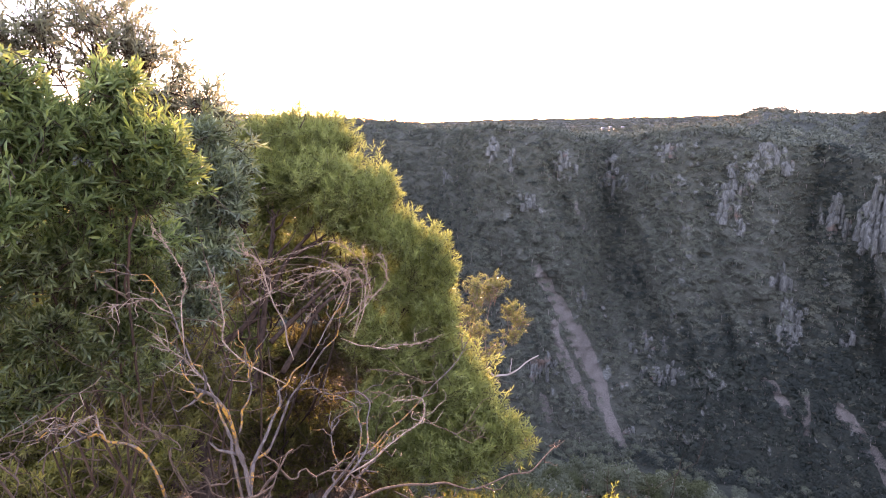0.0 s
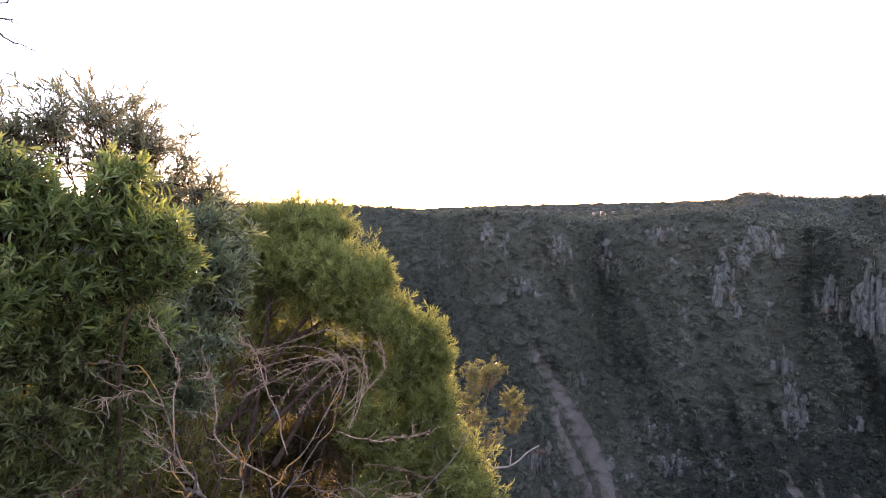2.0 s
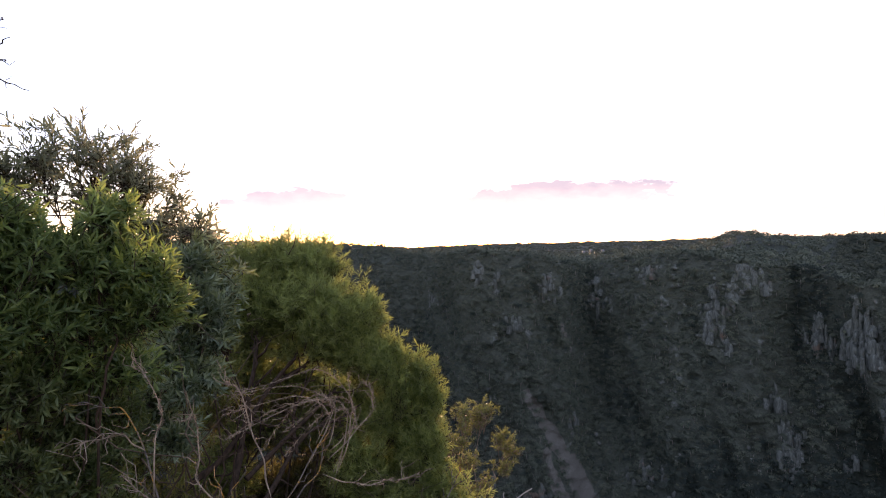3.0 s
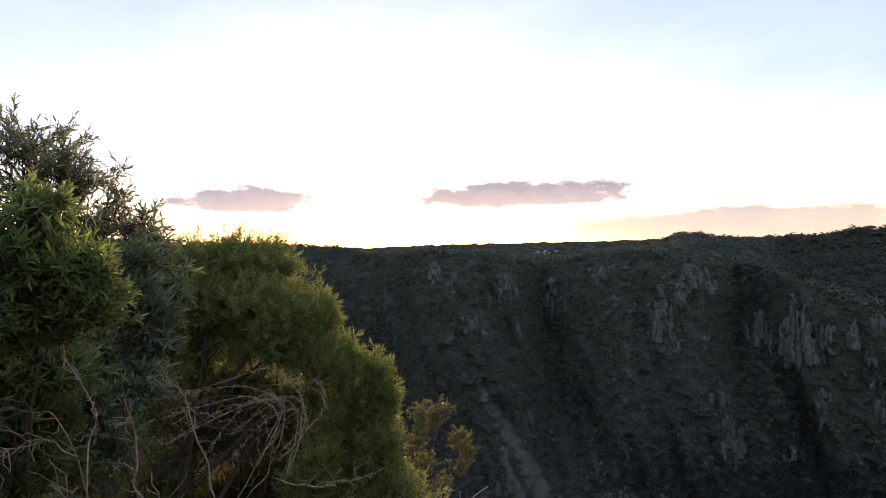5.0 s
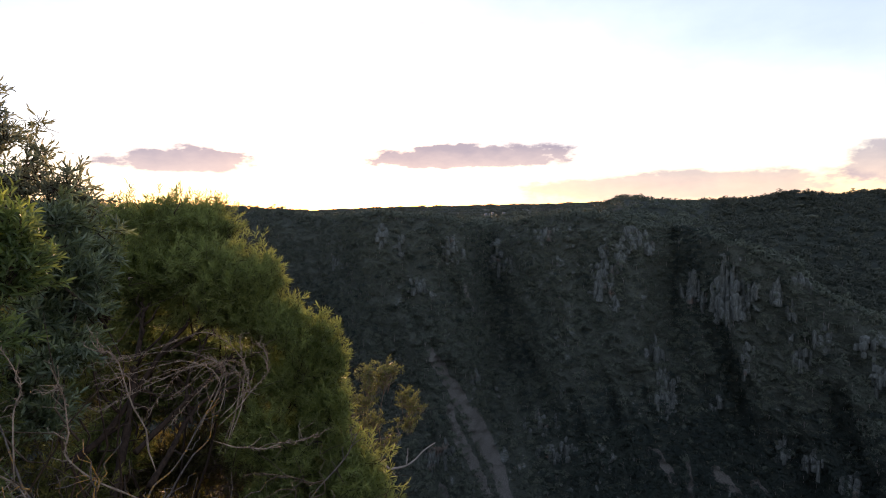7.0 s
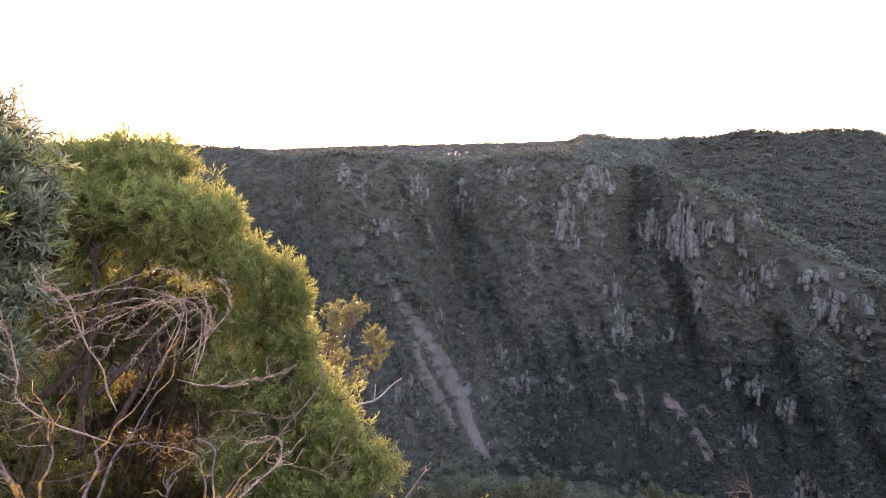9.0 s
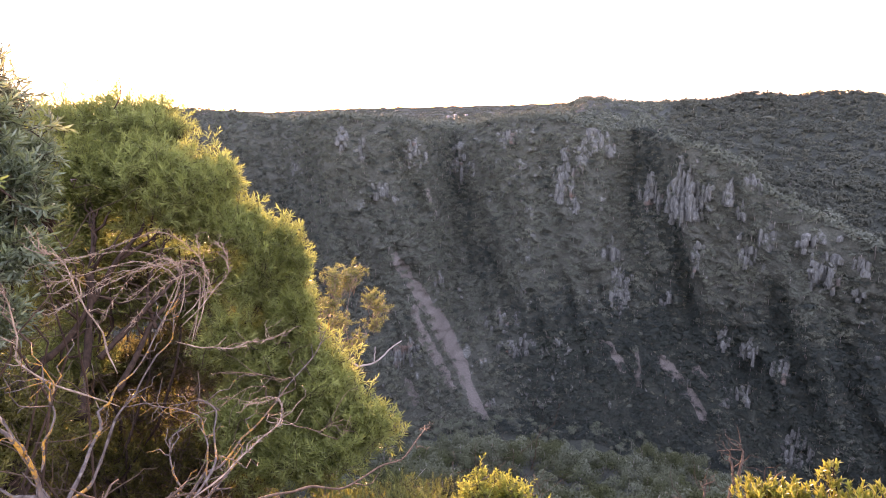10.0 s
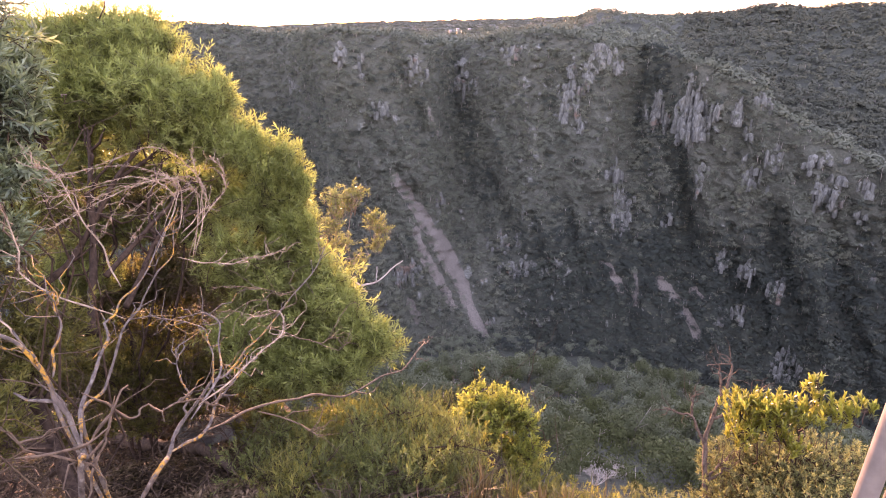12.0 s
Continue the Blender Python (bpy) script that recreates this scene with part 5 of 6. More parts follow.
def limb(parent, name, stops, d0, d1, r0, r1, rng, mat=MAT_DEAD, twigs=4, root=None, twig=0.14):
    """A dead limb along bearings, with knots, a crooked course and short bare twigs."""
    pts = [np.array(at(a, e, d0 + (d1 - d0) * k / max(1, len(stops) - 1))) for k, (a, e) in enumerate(stops)]
    if root is not None:
        pts.insert(0, np.array(root))
    n = 7 * len(pts)
    line = spline(pts, n)
    kink = rng.normal(0, 0.006, (n // 4 + 2, 3))
    t_ = np.linspace(0, len(kink) - 1, n)
    line += np.stack([np.interp(t_, np.arange(len(kink)), kink[:, q_]) for q_ in range(3)], 1) * np.sin(np.linspace(0.1, 2.6, n))[:, None]
    so = Soup()
    rad = (0.58 if r0 < 0.012 else 0.8) * np.linspace(r0, r1, n) * (1 + 0.12 * rng.normal(size=n).clip(-1, 1.6))
    if root is None and r0 < 0.012:
        rad = rad * np.clip(0.3 + np.linspace(0, 6, n), 0, 1)
    so.tube(line, rad, 7)
    if mat is MAT_PALE_TWIG:
        # the dry husks of buds and bracts that roughen the shoots
        for i in range(n // 3, n):
            ahead = unit(line[min(i + 1, n - 1)] - line[i - 1])
            for _ in range(4):
                p0 = line[i] + (line[i - 1] - line[i]) * rng.random()
                p1 = p0 + unit(ahead + rng.normal(0, 0.6, 3)) * rng.uniform(0.006, 0.018)
                so.tube(np.array([p0, (p0 + p1) / 2 + rng.normal(0, 0.001, 3), p1]), [0.0007, 0.001, 0.0003], 3)
    ob = part(name, so, mat, parent, smooth=True)

    def spray(start, end, bow, r, wob):
        tw = Soup()
        tw.tube(bent(start, end, bow, rng, 6, wob), np.linspace(r, 0.0006, 6), 5)
        part("side_twig", tw, mat, ob, smooth=True)

    for _ in range(twigs + 1):
        i = int(rng.uniform(0.35, 0.97) * (n - 1))
        d = line[min(i + 1, n - 1)] - line[max(i - 1, 0)]
        d = unit(d) * 0.8 + rng.normal(0, 0.55, 3)
        l_ = twig * rng.uniform(0.3, 1.0)
        spray(line[i], line[i] + unit(d) * l_, rng.normal(0, 0.15 * l_, 3), max(r1, 0.0012) * 0.8, 0.06)
    for _ in range(4 if twigs > 1 else 0):
        d = unit(unit(line[-1] - line[-4]) + rng.normal(0, 0.5, 3)) * twig * rng.uniform(0.25, 0.7)
        i = n - 1 - int(rng.integers(0, 4))
        spray(line[i], line[i] + d, rng.normal(0, 0.012, 3), max(r1, 0.001) * 0.7, 0.08)
    return ob


rng = np.random.default_rng(78)
for stops, d0, d1, r0, r1 in ((((-26.0, -28.0), (-24.4, -21.5), (-20.4, -18.6), (-15.9, -12.8), (-13.6, -10.4)), 5.5, 6.3, 0.046, 0.020), (((-20.6, -25.0), (-18.9, -18.8), (-17.7, -12.5), (-17.0, -8.5)), 5.5, 6.5, 0.046, 0.020),
                              (((-17.4, -23.6), (-15.4, -21.0), (-13.0, -17.6), (-8.8, -16.0)), 5.6, 6.0, 0.036, 0.016), (((-18.3, -20.6), (-13.7, -16.9), (-10.0, -13.8)), 5.6, 6.1, 0.034, 0.014),
                              (((-15.9, -12.8), (-12.5, -11.0), (-9.7, -9.4)), 6.2, 6.4, 0.024, 0.012), (((-25.4, -41.5), (-25.5, -36.0), (-25.9, -28.5)), 4.75, 5.5, 0.06, 0.046), (((-13.6, -19.0), (-13.8, -15.4), (-12.0, -12.0)), 5.8, 6.2, 0.022, 0.010)):
    limb(wattle, "limb", stops, d0, d1, r0, r1, rng, MAT_LIMB, 5, None, 0.6)
rng = np.random.default_rng(77)
root_a, root_c, root_d = ground_at(-28.5, 1.6), ground_at(-20, 1.8), ground_at(-31, 1.9)
VIEW = EYE + LEAN
dead = thing("dead_shrub", root_a, "dead grey shrub with orange lichen on its branches", "dead shrub")
for stops, d0, d1, r0, r1, m_, tw, rt in (
        (((-25.8, -37.2), (-24.5, -33.9), (-25.0, -29.3), (-25.4, -27.4), (-26.9, -23.9), (-28.3, -22.4)), 1.35, 1.30, 0.0100, 0.0055, MAT_LICHEN, 2, root_a),
        (((-25.1, -27.3), (-24.2, -24.8), (-22.9, -21.7), (-23.3, -20.4)), 1.31, 1.32, 0.005, 0.0018, MAT_LICHEN, 3, None),
        (((-24.5, -33.4), (-23.7, -30.4), (-21.6, -27.9), (-19.9, -24.9), (-18.7, -22.9), (-15.4, -20.3), (-13.2, -16.9)), 1.36, 1.75, 0.0085, 0.002, MAT_LICHEN, 4, None),
        (((-29.6, -32.3), (-26.5, -33.1), (-24.2, -33.4), (-22.4, -32.2), (-21.0, -31.6)), 1.26, 1.36, 0.0045, 0.0040, MAT_DEAD, 1, None),
        (((-23.3, -29.3), (-21.4, -31.1), (-19.5, -32.5), (-18.5, -32.3), (-16.2, -32.3), (-13.9, -32.7), (-12.4, -34.0)), 1.30, 1.45, 0.0042, 0.0035, MAT_DEAD, 2, None),
        (((-21.5, -31.9), (-22.5, -33.9), (-24.7, -35.5)), 1.36, 1.33, 0.0040, 0.0040, MAT_DEAD, 1, None),
        (((-29.8, -29.8), (-28.3, -31.6), (-26.6, -33.1)), 1.20, 1.31, 0.003, 0.0035, MAT_DEAD, 1, None)):
    limb(dead, "branch", stops, d0, d1, r0, r1, rng, m_, tw, rt)
dead_b = thing("dead_shrub", root_d, "forked dead shrub with lichened stems and a long bare twig", "dead shrub")
for stops, d0, d1, r0, r1, m_, tw, rt in (
        (((-21.0, -39.2), (-17.4, -36.5), (-15.4, -34.5), (-13.2, -32.5), (-10.4, -31.1), (-7.7, -29.6), (-4.4, -26.8), (-0.5, -23.6), (1.5, -21.0)), 1.40, 1.75, 0.0100, 0.002, MAT_LICHEN, 5, root_d),
        (((-17.4, -36.5), (-13.9, -35.7), (-11.8, -33.5), (-10.7, -32.6), (-8.0, -30.8)), 1.42, 1.6, 0.0078, 0.003, MAT_LICHEN, 3, None),
        (((-13.9, -35.7), (-8.8, -35.0), (-2.5, -34.7), (2.7, -35.2), (8.1, -33.8), (11.2, -31.5), (11.7, -30.7)), 1.46, 2.25, 0.0066, 0.003, MAT_DEAD, 2, None),
        (((-7.9, -35.2), (-4.2, -37.1), (-1.8, -38.4)), 1.56, 1.6, 0.0038, 0.002, MAT_DEAD, 2, None),
        (((-15.2, -34.2), (-14.7, -32.9), (-14.5, -31.7), (-14.7, -28.0)), 1.45, 1.5, 0.0055, 0.0025, MAT_LICHEN, 2, None),
        (((-11.8, -33.5), (-11.7, -30.0), (-11.8, -26.5), (-15.2, -24.8)), 1.49, 1.6, 0.0045, 0.002, MAT_LICHEN, 5, None),
        (((-4.8, -27.1), (-5.7, -24.9), (-9.2, -25.9)), 1.66, 1.62, 0.003, 0.0014, MAT_DEAD, 3, None),
        (((-4.8, -27.1), (-2.2, -25.0), (-7.4, -23.7)), 1.66, 1.6, 0.003, 0.0014, MAT_DEAD, 3, None),
        (((-5.6, -27.8), (-1.0, -29.6), (2.1, -29.8)), 1.64, 1.7, 0.003, 0.0016, MAT_DEAD, 2, None)):
    limb(dead_b, "branch", stops, d0, d1, r0, r1, rng, m_, tw, rt)
VIEW = EYE
dead_c = thing("dead_shrub", root_c, "dead shrub with a sheaf of curled dry twigs", "dead shrub")
for stops, d0, d1, r0, r1, m_, tw, rt in (
        (((-22.5, -33.6), (-23.1, -28.1), (-24.3, -24.3), (-25.9, -21.2), (-26.9, -16.7), (-28.5, -13.4), (-30.9, -12.3)), 1.75, 1.9, 0.0075, 0.0018, MAT_LICHEN, 7, root_c),
        (((-24.3, -24.3), (-25.3, -22.1), (-28.8, -18.4)), 1.78, 1.8, 0.004, 0.0015, MAT_DEAD, 4, None),
        (((-26.9, -16.7), (-29.0, -15.1), (-31.8, -15.3)), 1.84, 1.8, 0.004, 0.0015, MAT_DEAD, 4, None),
        (((-26.2, -20.9), (-26.0, -15.8), (-25.3, -13.8), (-27.0, -9.7)), 1.82, 1.9, 0.004, 0.0014, MAT_DEAD, 5, None),
        (((-29.7, -31.8), (-33.6, -26.0), (-35.2, -25.2), (-37.5, -23.8)), 1.5, 1.45, 0.0065, 0.0025, MAT_LICHEN, 4, root_a),
        (((-33.6, -26.3), (-34.2, -24.4), (-37.2, -24.4)), 1.48, 1.45, 0.003, 0.0016, MAT_DEAD, 3, None),
        (((-27.6, -31.4), (-27.6, -28.1), (-29.2, -27.0)), 1.6, 1.6, 0.004, 0.002, MAT_DEAD, 2, root_c),
        (((-41.1, -27.8), (-40.2, -27.1), (-40.3, -25.1)), 1.4, 1.4, 0.005, 0.002, MAT_DEAD, 2, root_a),
        (((-21.6, -33.8), (-19.2, -29.8), (-16.4, -25.6), (-14.8, -23.7), (-12.0, -20.7), (-10.9, -17.5)), 1.78, 1.95, 0.008, 0.0025, MAT_LICHEN, 3, root_c),
        (((-16.4, -25.1), (-21.1, -21.8), (-22.6, -18.9), (-22.5, -15.2), (-23.2, -14.6)), 1.82, 1.8, 0.0045, 0.0018, MAT_DEAD, 5, None),
        (((-16.2, -22.5), (-17.2, -18.0), (-19.1, -12.9), (-20.0, -11.8)), 1.85, 1.95, 0.0045, 0.0018, MAT_DEAD, 6, None),
        (((-11.4, -20.8), (-6.8, -22.2), (-1.9, -21.4)), 1.9, 2.0, 0.0035, 0.0016, MAT_DEAD, 5, None),
        (((-12.6, -34.4), (-9.6, -31.6), (-9.1, -29.5), (-9.4, -26.4), (-12.4, -25.9)), 1.48, 1.8, 0.0055, 0.002, MAT_LICHEN, 5, None),
        (((-11.6, -33.4), (-8.0, -32.0), (-4.1, -29.9), (-2.8, -27.4), (-6.1, -27.0)), 1.5, 1.8, 0.0045, 0.0016, MAT_DEAD, 6, None)):
    limb(dead_c, "branch", stops, d0, d1, r0, r1, rng, MAT_PALE_TWIG if r0 <= 0.0045 and rt is None else m_, tw, rt)
# the sheaf of fine twigs, swept over to one side
for k in range(8):
    s0 = k / 7
    foot = (-13.0 + 3.6 * s0, -22.5 + 4.5 * rng.random())
    top_ = (-9.8 + 2.8 * s0 - 1.5 * rng.random(), -15.8 + 2.6 * rng.random())
    sweep = rng.uniform(3.0, 12.0)
    tip = (top_[0] - sweep, top_[1] + rng.uniform(-2.6, 3.4) - 0.1 * sweep)
    knee = (top_[0] - 0.35 * sweep, max(top_[1], tip[1]) + rng.uniform(0.2, 1.6))
    limb(dead_c, "twig", (foot, top_, knee, tip), 1.9 + 0.1 * s0, 1.8 + 0.3 * rng.random(), rng.uniform(0.002, 0.0032), 0.0008, rng, MAT_PALE_TWIG, 3, None, 0.08)
for foot, top_, tip in (((-10.9, -19.7), (-6.6, -16.0), (-7.0, -12.7)), ((-10.7, -19.0), (-8.4, -16.8), (-8.8, -12.2))):
    limb(dead_c, "twig", (foot, top_, tip), 1.92, 1.95, 0.003, 0.001, rng, MAT_PALE_TWIG, 3, None, 0.08)

# dead sapling on the right of the brow
VIEW = EYE + LEAN
foot = ground_at(44.8, 3.0)
stick = thing("dead_sapling", foot, "dead forked sapling standing bare on the slope", "dead tree")
for stops, d0, d1, r0, r1, rt in ((((45.0, -42.6), (44.2, -39.7), (43.6, -37.3), (43.8, -34.4), (44.3, -32.8), (44.8, -30.5), (44.4, -29.8)), 4.0, 4.05, 0.024, 0.006, foot), (((43.8, -37.7), (42.9, -36.6), (41.8, -35.4), (40.5, -35.3), (39.4, -35.1)), 4.02, 4.05, 0.0125, 0.004, None),
                                  (((43.7, -35.1), (44.8, -34.5), (46.1, -33.0), (47.7, -31.5)), 4.02, 4.05, 0.0125, 0.005, None), (((41.8, -35.4), (41.7, -34.2), (41.5, -33.5)), 4.04, 4.05, 0.0124, 0.004, None), (((44.6, -40.6), (45.0, -39.3), (46.0, -37.9)), 4.0, 4.0, 0.0125, 0.005, None),
                                  (((44.4, -40.2), (45.4, -39.4), (45.9, -38.7)), 4.0, 3.98, 0.0124, 0.005, None), (((44.3, -32.8), (43.9, -31.4), (43.5, -30.4)), 4.04, 4.05, 0.0122, 0.005, None)):
    limb(stick, "branch", stops, d0, d1, r0, r1, rng, MAT_DEAD, 2, rt, 0.25)
# pale dead limb that juts from the sapling on the brow
foot = ground_at(1.5, 8.4)
jut = thing("dead_limb", foot, "pale bare limb jutting out over the gorge", "dead tree")
limb(jut, "branch", ((2.5, -25.5), (5.0, -25.0), (6.6, -24.7), (8.2, -23.7), (9.6, -22.8)), 8.9, 9.0, 0.026, 0.010, rng, MAT_PALE_BARK, 0, foot, 0.3)
limb(jut, "branch", ((6.6, -24.7), (6.7, -24.0), (6.8, -23.2)), 8.95, 8.95, 0.014, 0.008, rng, MAT_PALE_BARK, 0, None, 0.2)
VIEW = EYE
# pale dead bush at the edge of the clearing on the bench
foot = ground_at(32.3, 49.0)
bare_bush = thing("dead_bush", foot, "pale dead bush of bare branches beside a clearing", "dead bush")
rng_d = np.random.default_rng(17)
for k in range(9):
    tip = np.array(foot) + np.array((rng_d.normal(0.3, 0.75), rng_d.normal(0, 0.6), rng_d.uniform(1.1, 2.2)))
    so = Soup()
    line = bent(np.array(foot) + rng_d.normal(0, 0.12, 3) * (1, 1, 0), tip, rng_d.normal(0, 0.15, 3), rng_d, 9, 0.03)
    so.tube(line, np.linspace(0.05, 0.014, 9), 6)
    bough = part("branch", so, MAT_PALE_BARK, bare_bush, smooth=True)
    for i in (4, 5, 6, 7, 8):
        so = Soup()
        so.tube(bent(line[i], line[i] + rng_d.normal(0, 0.32, 3) + np.array((0, 0, 0.25)), rng_d.normal(0, 0.05, 3), rng_d, 5, 0.04), np.linspace(0.016, 0.006, 5), 5)
        part("side_twig", so, MAT_PALE_BARK, bough, smooth=True)
# twigs of a tree that hangs in from above
over = thing("overhanging_branch", at(-46, 14.5, 2.6), "bare dark twigs reaching in from an unseen tree", "branch")
for stops, r0 in ((((-46, 17), (-37.6, 14.6), (-36.6, 14.1), (-35.7, 13.6), (-34.4, 13.2)), 0.009), (((-46, 15.5), (-37.2, 16.4), (-35.7, 17.1)), 0.008), (((-46, 16), (-37.2, 15.4), (-35.9, 15.2)), 0.008), (((-46, 16.5), (-37.1, 17.8), (-35.9, 18.4)), 0.006)):
    limb(over, "twig", stops, 2.6, 2.5, r0, 0.002, rng, MAT_DARK_BARK, 1, None, 0.05)

MAT_LOG = bark_material("weathered_log", (0.032, 0.021, 0.015), (0.115, 0.080, 0.058), None, 18.0)

# fallen log, flat stone and litter on the slope
lp = [np.array(ground_at(a, r)) + np.array((0, 0, 0.11)) for a, r in ((-21.5, 6.7), (-18.6, 6.15), (-16.0, 5.6), (-13.4, 5.1), (-11.2, 4.72))]
log_ = thing("fallen_log", Vector(lp[2]), "weathered fallen log lying in leaf litter", "log")
so = Soup()
ln = spline(lp, 40) - np.array((0, 0, 0.02)) + np.random.default_rng(4).normal(0, 0.008, (40, 3))
so.tube(ln, np.linspace(0.072, 0.04, 40) * (1 + 0.08 * np.random.default_rng(6).normal(size=40)), 12)
log_trunk = part("trunk", so, MAT_LOG, log_, smooth=True)
for i_, way_, l_ in ((8, (0.5, 0.5, 0.35), 0.5), (15, (-0.2, -0.7, 0.25), 0.42), (24, (0.6, 0.3, 0.3), 0.36), (31, (0.1, -0.6, 0.2), 0.3)):
    so = Soup()
    so.tube(bent(ln[i_], ln[i_] + np.array(way_) * l_, (0, 0, 0.04), np.random.default_rng(i_), 8, 0.04), np.linspace(0.026, 0.007, 8), 8)
    part("branch_stub", so, MAT_LOG, log_trunk, smooth=True)


def stone(name, label, place, size, seed, mat):
    bm = bmesh.new()
    bmesh.ops.create_icosphere(bm, subdivisions=4, radius=1.0)
    for v in bm.verts:
        k = 1 + 0.28 * noise.fractal(v.co * 1.1 + Vector((seed, 0, 0)), 1.0, 2.0, 4)
        v.co = Vector((v.co.x * size[0] * k, v.co.y * size[1] * k, max(-0.5, min(0.62 + 0.1 * noise.noise(v.co * 3), v.co.z * k)) * size[2]))
    m2 = bpy.data.meshes.new(name)
    bm.to_mesh(m2)
    bm.free()
    m2.polygons.foreach_set("use_smooth", np.ones(len(m2.polygons), bool))
    m2.materials.append(mat)
    ob = new(name, m2)
    ob.location = place
    return tagged(ob, label, "stone")


def stone_material():
    m, nt, bs, out = material("grey_stone")
    n = noise_tex(nt, 6.0, 6, 0.65)
    c = ramp(nt, [(0.3, (0.05, 0.045, 0.038)), (0.55, (0.12, 0.108, 0.092)), (0.75, (0.20, 0.18, 0.155))], n)
    nt.links.new(mix(nt, c, (0.16, 0.17, 0.12), ramp(nt, [(0.55, (0, 0, 0)), (0.65, (1, 1, 1))], noise_tex(nt, 14, 4))), bs.inputs["Base Color"])
    bs.inputs["Roughness"].default_value = 0.9
    bump(nt, bs, noise_tex(nt, 30.0, 6, 0.7), 0.5, 0.02)
    return m


MAT_STONE = stone_material()
stone("flat_stone", "flat grey stone half sunk in leaf litter", ground_at(-12.0, 5.62) + Vector((0, 0, 0.03)), (0.40, 0.30, 0.11), 3, MAT_STONE)
stone("flat_stone", "small grey stone beside the fallen log", ground_at(-8.0, 5.8) + Vector((0, 0, 0.02)), (0.2, 0.15, 0.1), 9, MAT_STONE)

rng = np.random.default_rng(31)
lit = Soup()
n = 76000
a, r = np.radians(np.where(np.arange(n) < 26000, rng.uniform(-44, 3, n), rng.uniform(-46, 4, n))), np.where(np.arange(n) < 46000, rng.uniform(1.6, 7.2, n), np.where(np.arange(n) < 62000, rng.uniform(5.0, 7.2, n), rng.uniform(0.5, 6, n)))
a = np.where(np.arange(n) < 62000, a, rng.uniform(-math.pi, math.pi, n))
base = np.array([ground_at(math.degrees(x), y) for x, y in zip(a, r)]) + np.array((0, 0, 0.012))
d = unit(rng.normal(size=(n, 3)) * (1, 1, 0.25) + np.array((0, 0.3, -0.25)))
add_leaves(lit, base, d, np.tile((0.1, 0.2, 1.0), (n, 1)) + rng.normal(0, 0.4, (n, 3)), rng.uniform(0.04, 0.09, n), rng.uniform(0.010, 0.02, n), np.zeros(n), rng, fine=True)
MAT_LITTER = leaf_material("leaf_litter", (0.044, 0.026, 0.014), (0.115, 0.070, 0.038), (0.25, 0.165, 0.098), (0.2, 0.13, 0.06), 0.08, 0.65, 6.0, gloss=0.15)
tagged(part("leaf_litter", lit, MAT_LITTER), "dry brown leaves littering the slope", "leaf litter", kind="stuff")


# sticks shed on the slope
rng = np.random.default_rng(32)
shed = Soup()
for _ in range(750):
    p0 = np.array(ground_at(rng.uniform(-46, 8), rng.uniform(1.6, 6.6))) + np.array((0, 0, rng.uniform(0.0, 0.05)))
    w_ = rng.uniform(0, 6.283)
    l_ = rng.uniform(0.08, 0.45)
    p1 = p0 + np.array((math.cos(w_) * l_, math.sin(w_) * l_, rng.uniform(-0.02, 0.10)))
    shed.tube(bent(p0, p1, rng.normal(0, 0.03 * l_, 3), rng, 5, 0.05), np.linspace(rng.uniform(0.0015, 0.005), 0.001, 5), 4)
for _ in range(300):
    p0 = np.array(ground_at(rng.uniform(-36, -3), rng.uniform(4.4, 7.4))) + np.array((0, 0, rng.uniform(0.02, 0.5) ** 1.3))
    w_ = rng.uniform(0, 6.283)
    l_ = rng.uniform(0.25, 0.9)
    p1 = p0 + np.array((math.cos(w_) * l_, math.sin(w_) * l_, rng.uniform(-0.15, 0.25)))
    shed.tube(bent(p0, p1, rng.normal(0, 0.05 * l_, 3), rng, 6, 0.05), np.linspace(rng.uniform(0.002, 0.008), 0.001, 6), 4)
tagged(part("shed_twigs", shed, MAT_TWIG), "dry brown twigs shed over the leaf litter", "twigs", kind="stuff")


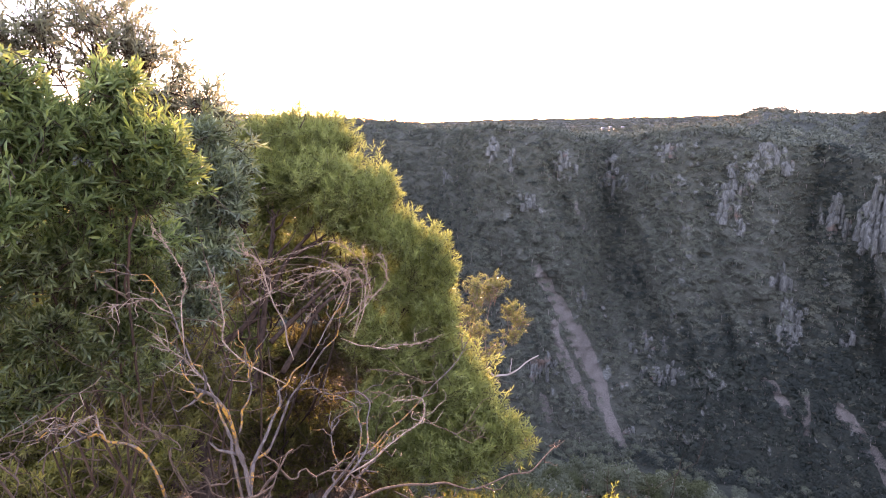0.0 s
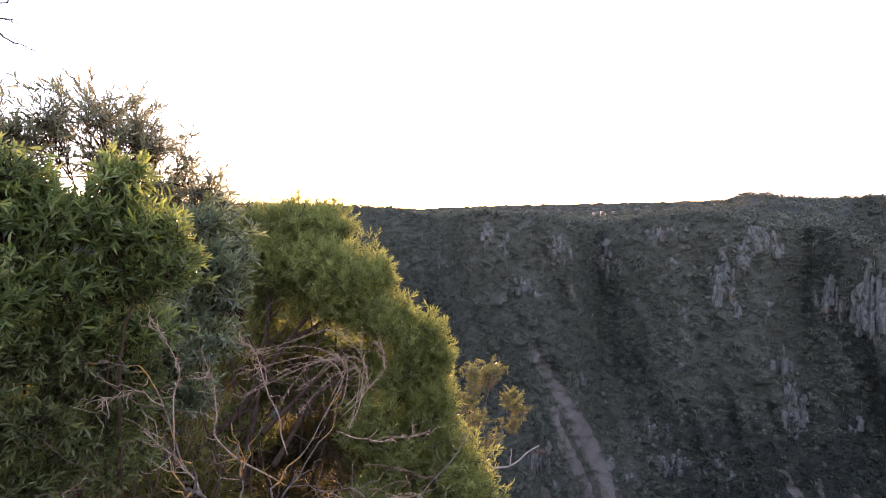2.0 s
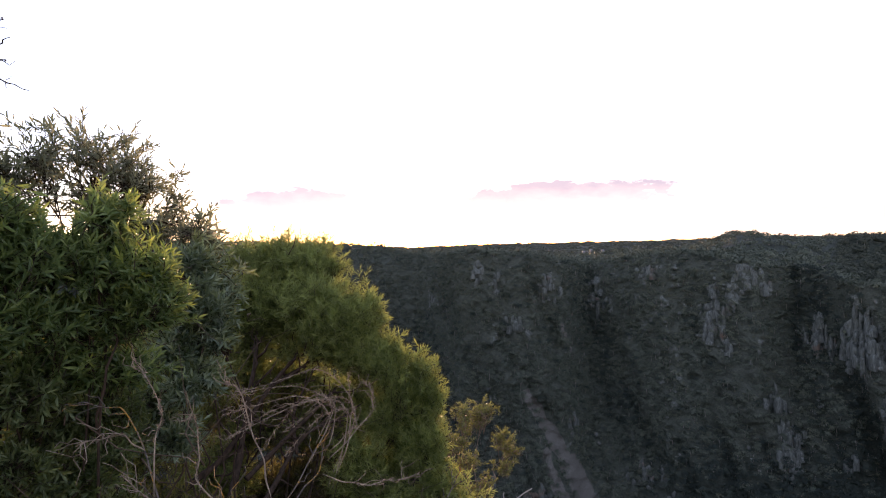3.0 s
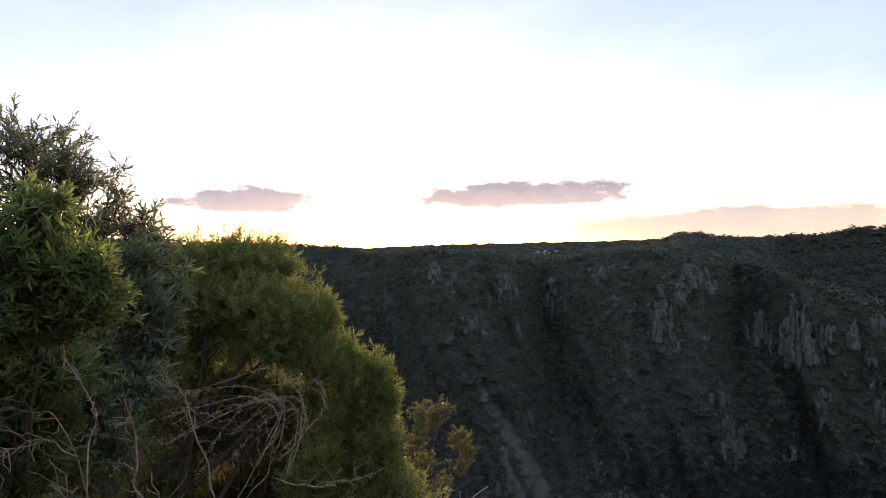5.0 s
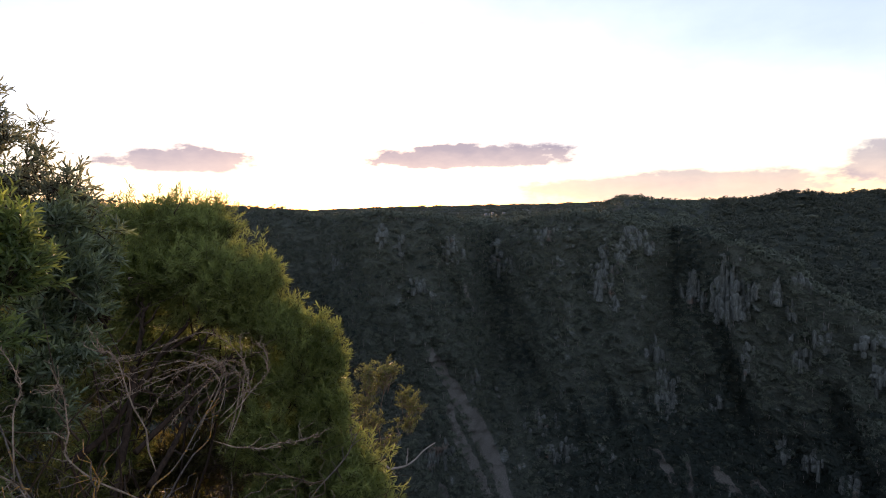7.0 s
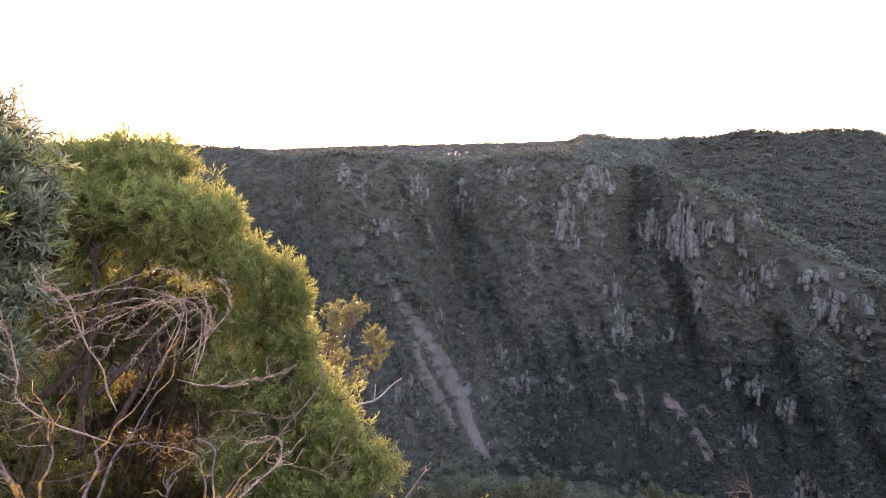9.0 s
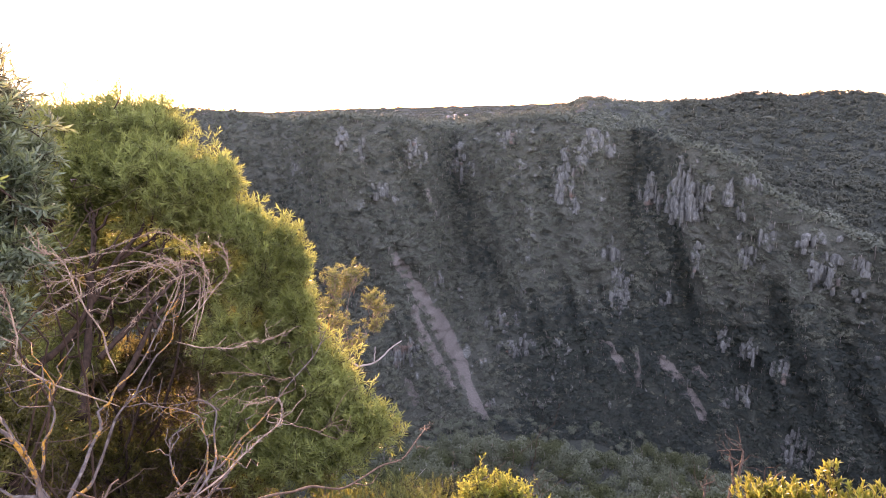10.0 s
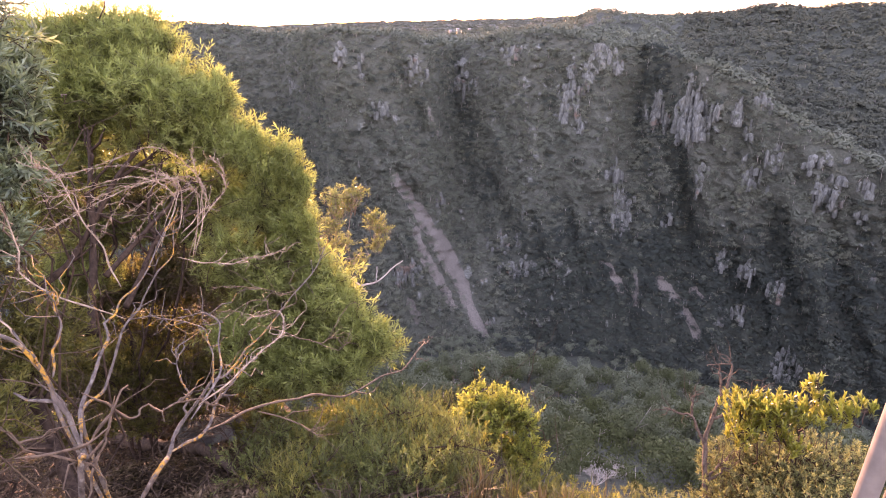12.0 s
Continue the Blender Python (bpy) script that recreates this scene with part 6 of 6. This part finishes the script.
def tussock(place, h, blades, rng, soup, tint):
    a = rng.uniform(0, 6.283, blades)
    out_ = np.stack([np.cos(a), np.sin(a), np.zeros(blades)], 1)
    b = np.array(place) + out_ * rng.uniform(0, 0.05, (blades, 1)) - np.array((0, 0, 0.02))
    lean_ = rng.uniform(0.1, 0.8, (blades, 1))
    hh = h * rng.uniform(0.5, 1.1, (blades, 1))
    mid_ = b + np.array((0, 0, 1)) * hh * 0.6 + out_ * lean_ * hh * 0.25
    tip_ = b + np.array((0, 0, 1)) * hh * (1 - 0.3 * lean_) + out_ * lean_ * hh * 0.8
    side = np.cross(out_, (0, 0, 1)) * 0.0022
    v = np.stack([b - side, b + side, mid_ + side, mid_ - side, tip_], 1)
    i = np.arange(blades)[:, None] * 5
    soup.add(v, i + np.array([[3, 2, 4]]), i + np.array([[0, 1, 2, 3]]), tint)


gr = Soup()
for _ in range(480):
    a_, r_ = rng.uniform(-2, 60), rng.uniform(2.3, 9.5)
    tussock(ground_at(a_, r_), rng.uniform(0.10, 0.30), 34, rng, gr, float(rng.random() < 0.35) * rng.uniform(0.3, 1))
tagged(part("dry_grass", gr, MAT_STRAW), "dry straw-coloured grass tufts on the brow", "grass", kind="stuff")


# ---------------------------------------------------------------- the lookout's balustrade
def rail_material():
    m, nt, bs, out = material("painted_rail")
    n = noise_tex(nt, 25.0, 5, 0.6)
    nt.links.new(ramp(nt, [(0.35, (0.15, 0.125, 0.108)), (0.7, (0.21, 0.178, 0.155))], n), bs.inputs["Base Color"])
    bs.inputs["Roughness"].default_value = 0.45
    bs.inputs["Metallic"].default_value = 0.2
    bump(nt, bs, n, 0.1, 0.002)
    return m


MAT_RAIL = rail_material()
fence = thing("balustrade", (0.96, 0.69, 0.0), "pale painted metal balustrade of the lookout", "balustrade")


def pipe(name, p0, p1, r, sides=20):
    so = Soup()
    so.tube([np.array(p0) + (np.array(p1) - np.array(p0)) * t for t in np.linspace(0, 1, 6)], r, sides)
    return part(name, so, MAT_RAIL, fence, smooth=True)


PX, PY = 0.972, 0.739
pipe("post", (PX, PY, -0.05), (PX + 0.085, PY + 0.02, 1.06), 0.02)
for k in range(6):
    o = 0.033 + 0.018 * k
    pipe("baluster", (PX + o, PY - o * 0.55, -0.02), (PX + o + 0.085, PY - o * 0.55 + 0.02, 1.06), 0.0075, 12)
pipe("handrail", (PX + 0.085, PY + 0.02, 1.08), (PX + 1.2, PY - 0.62, 1.08), 0.024)
pipe("post", (PX + 1.14, PY - 0.64, -0.1), (PX + 1.2, PY - 0.62, 1.08), 0.027)
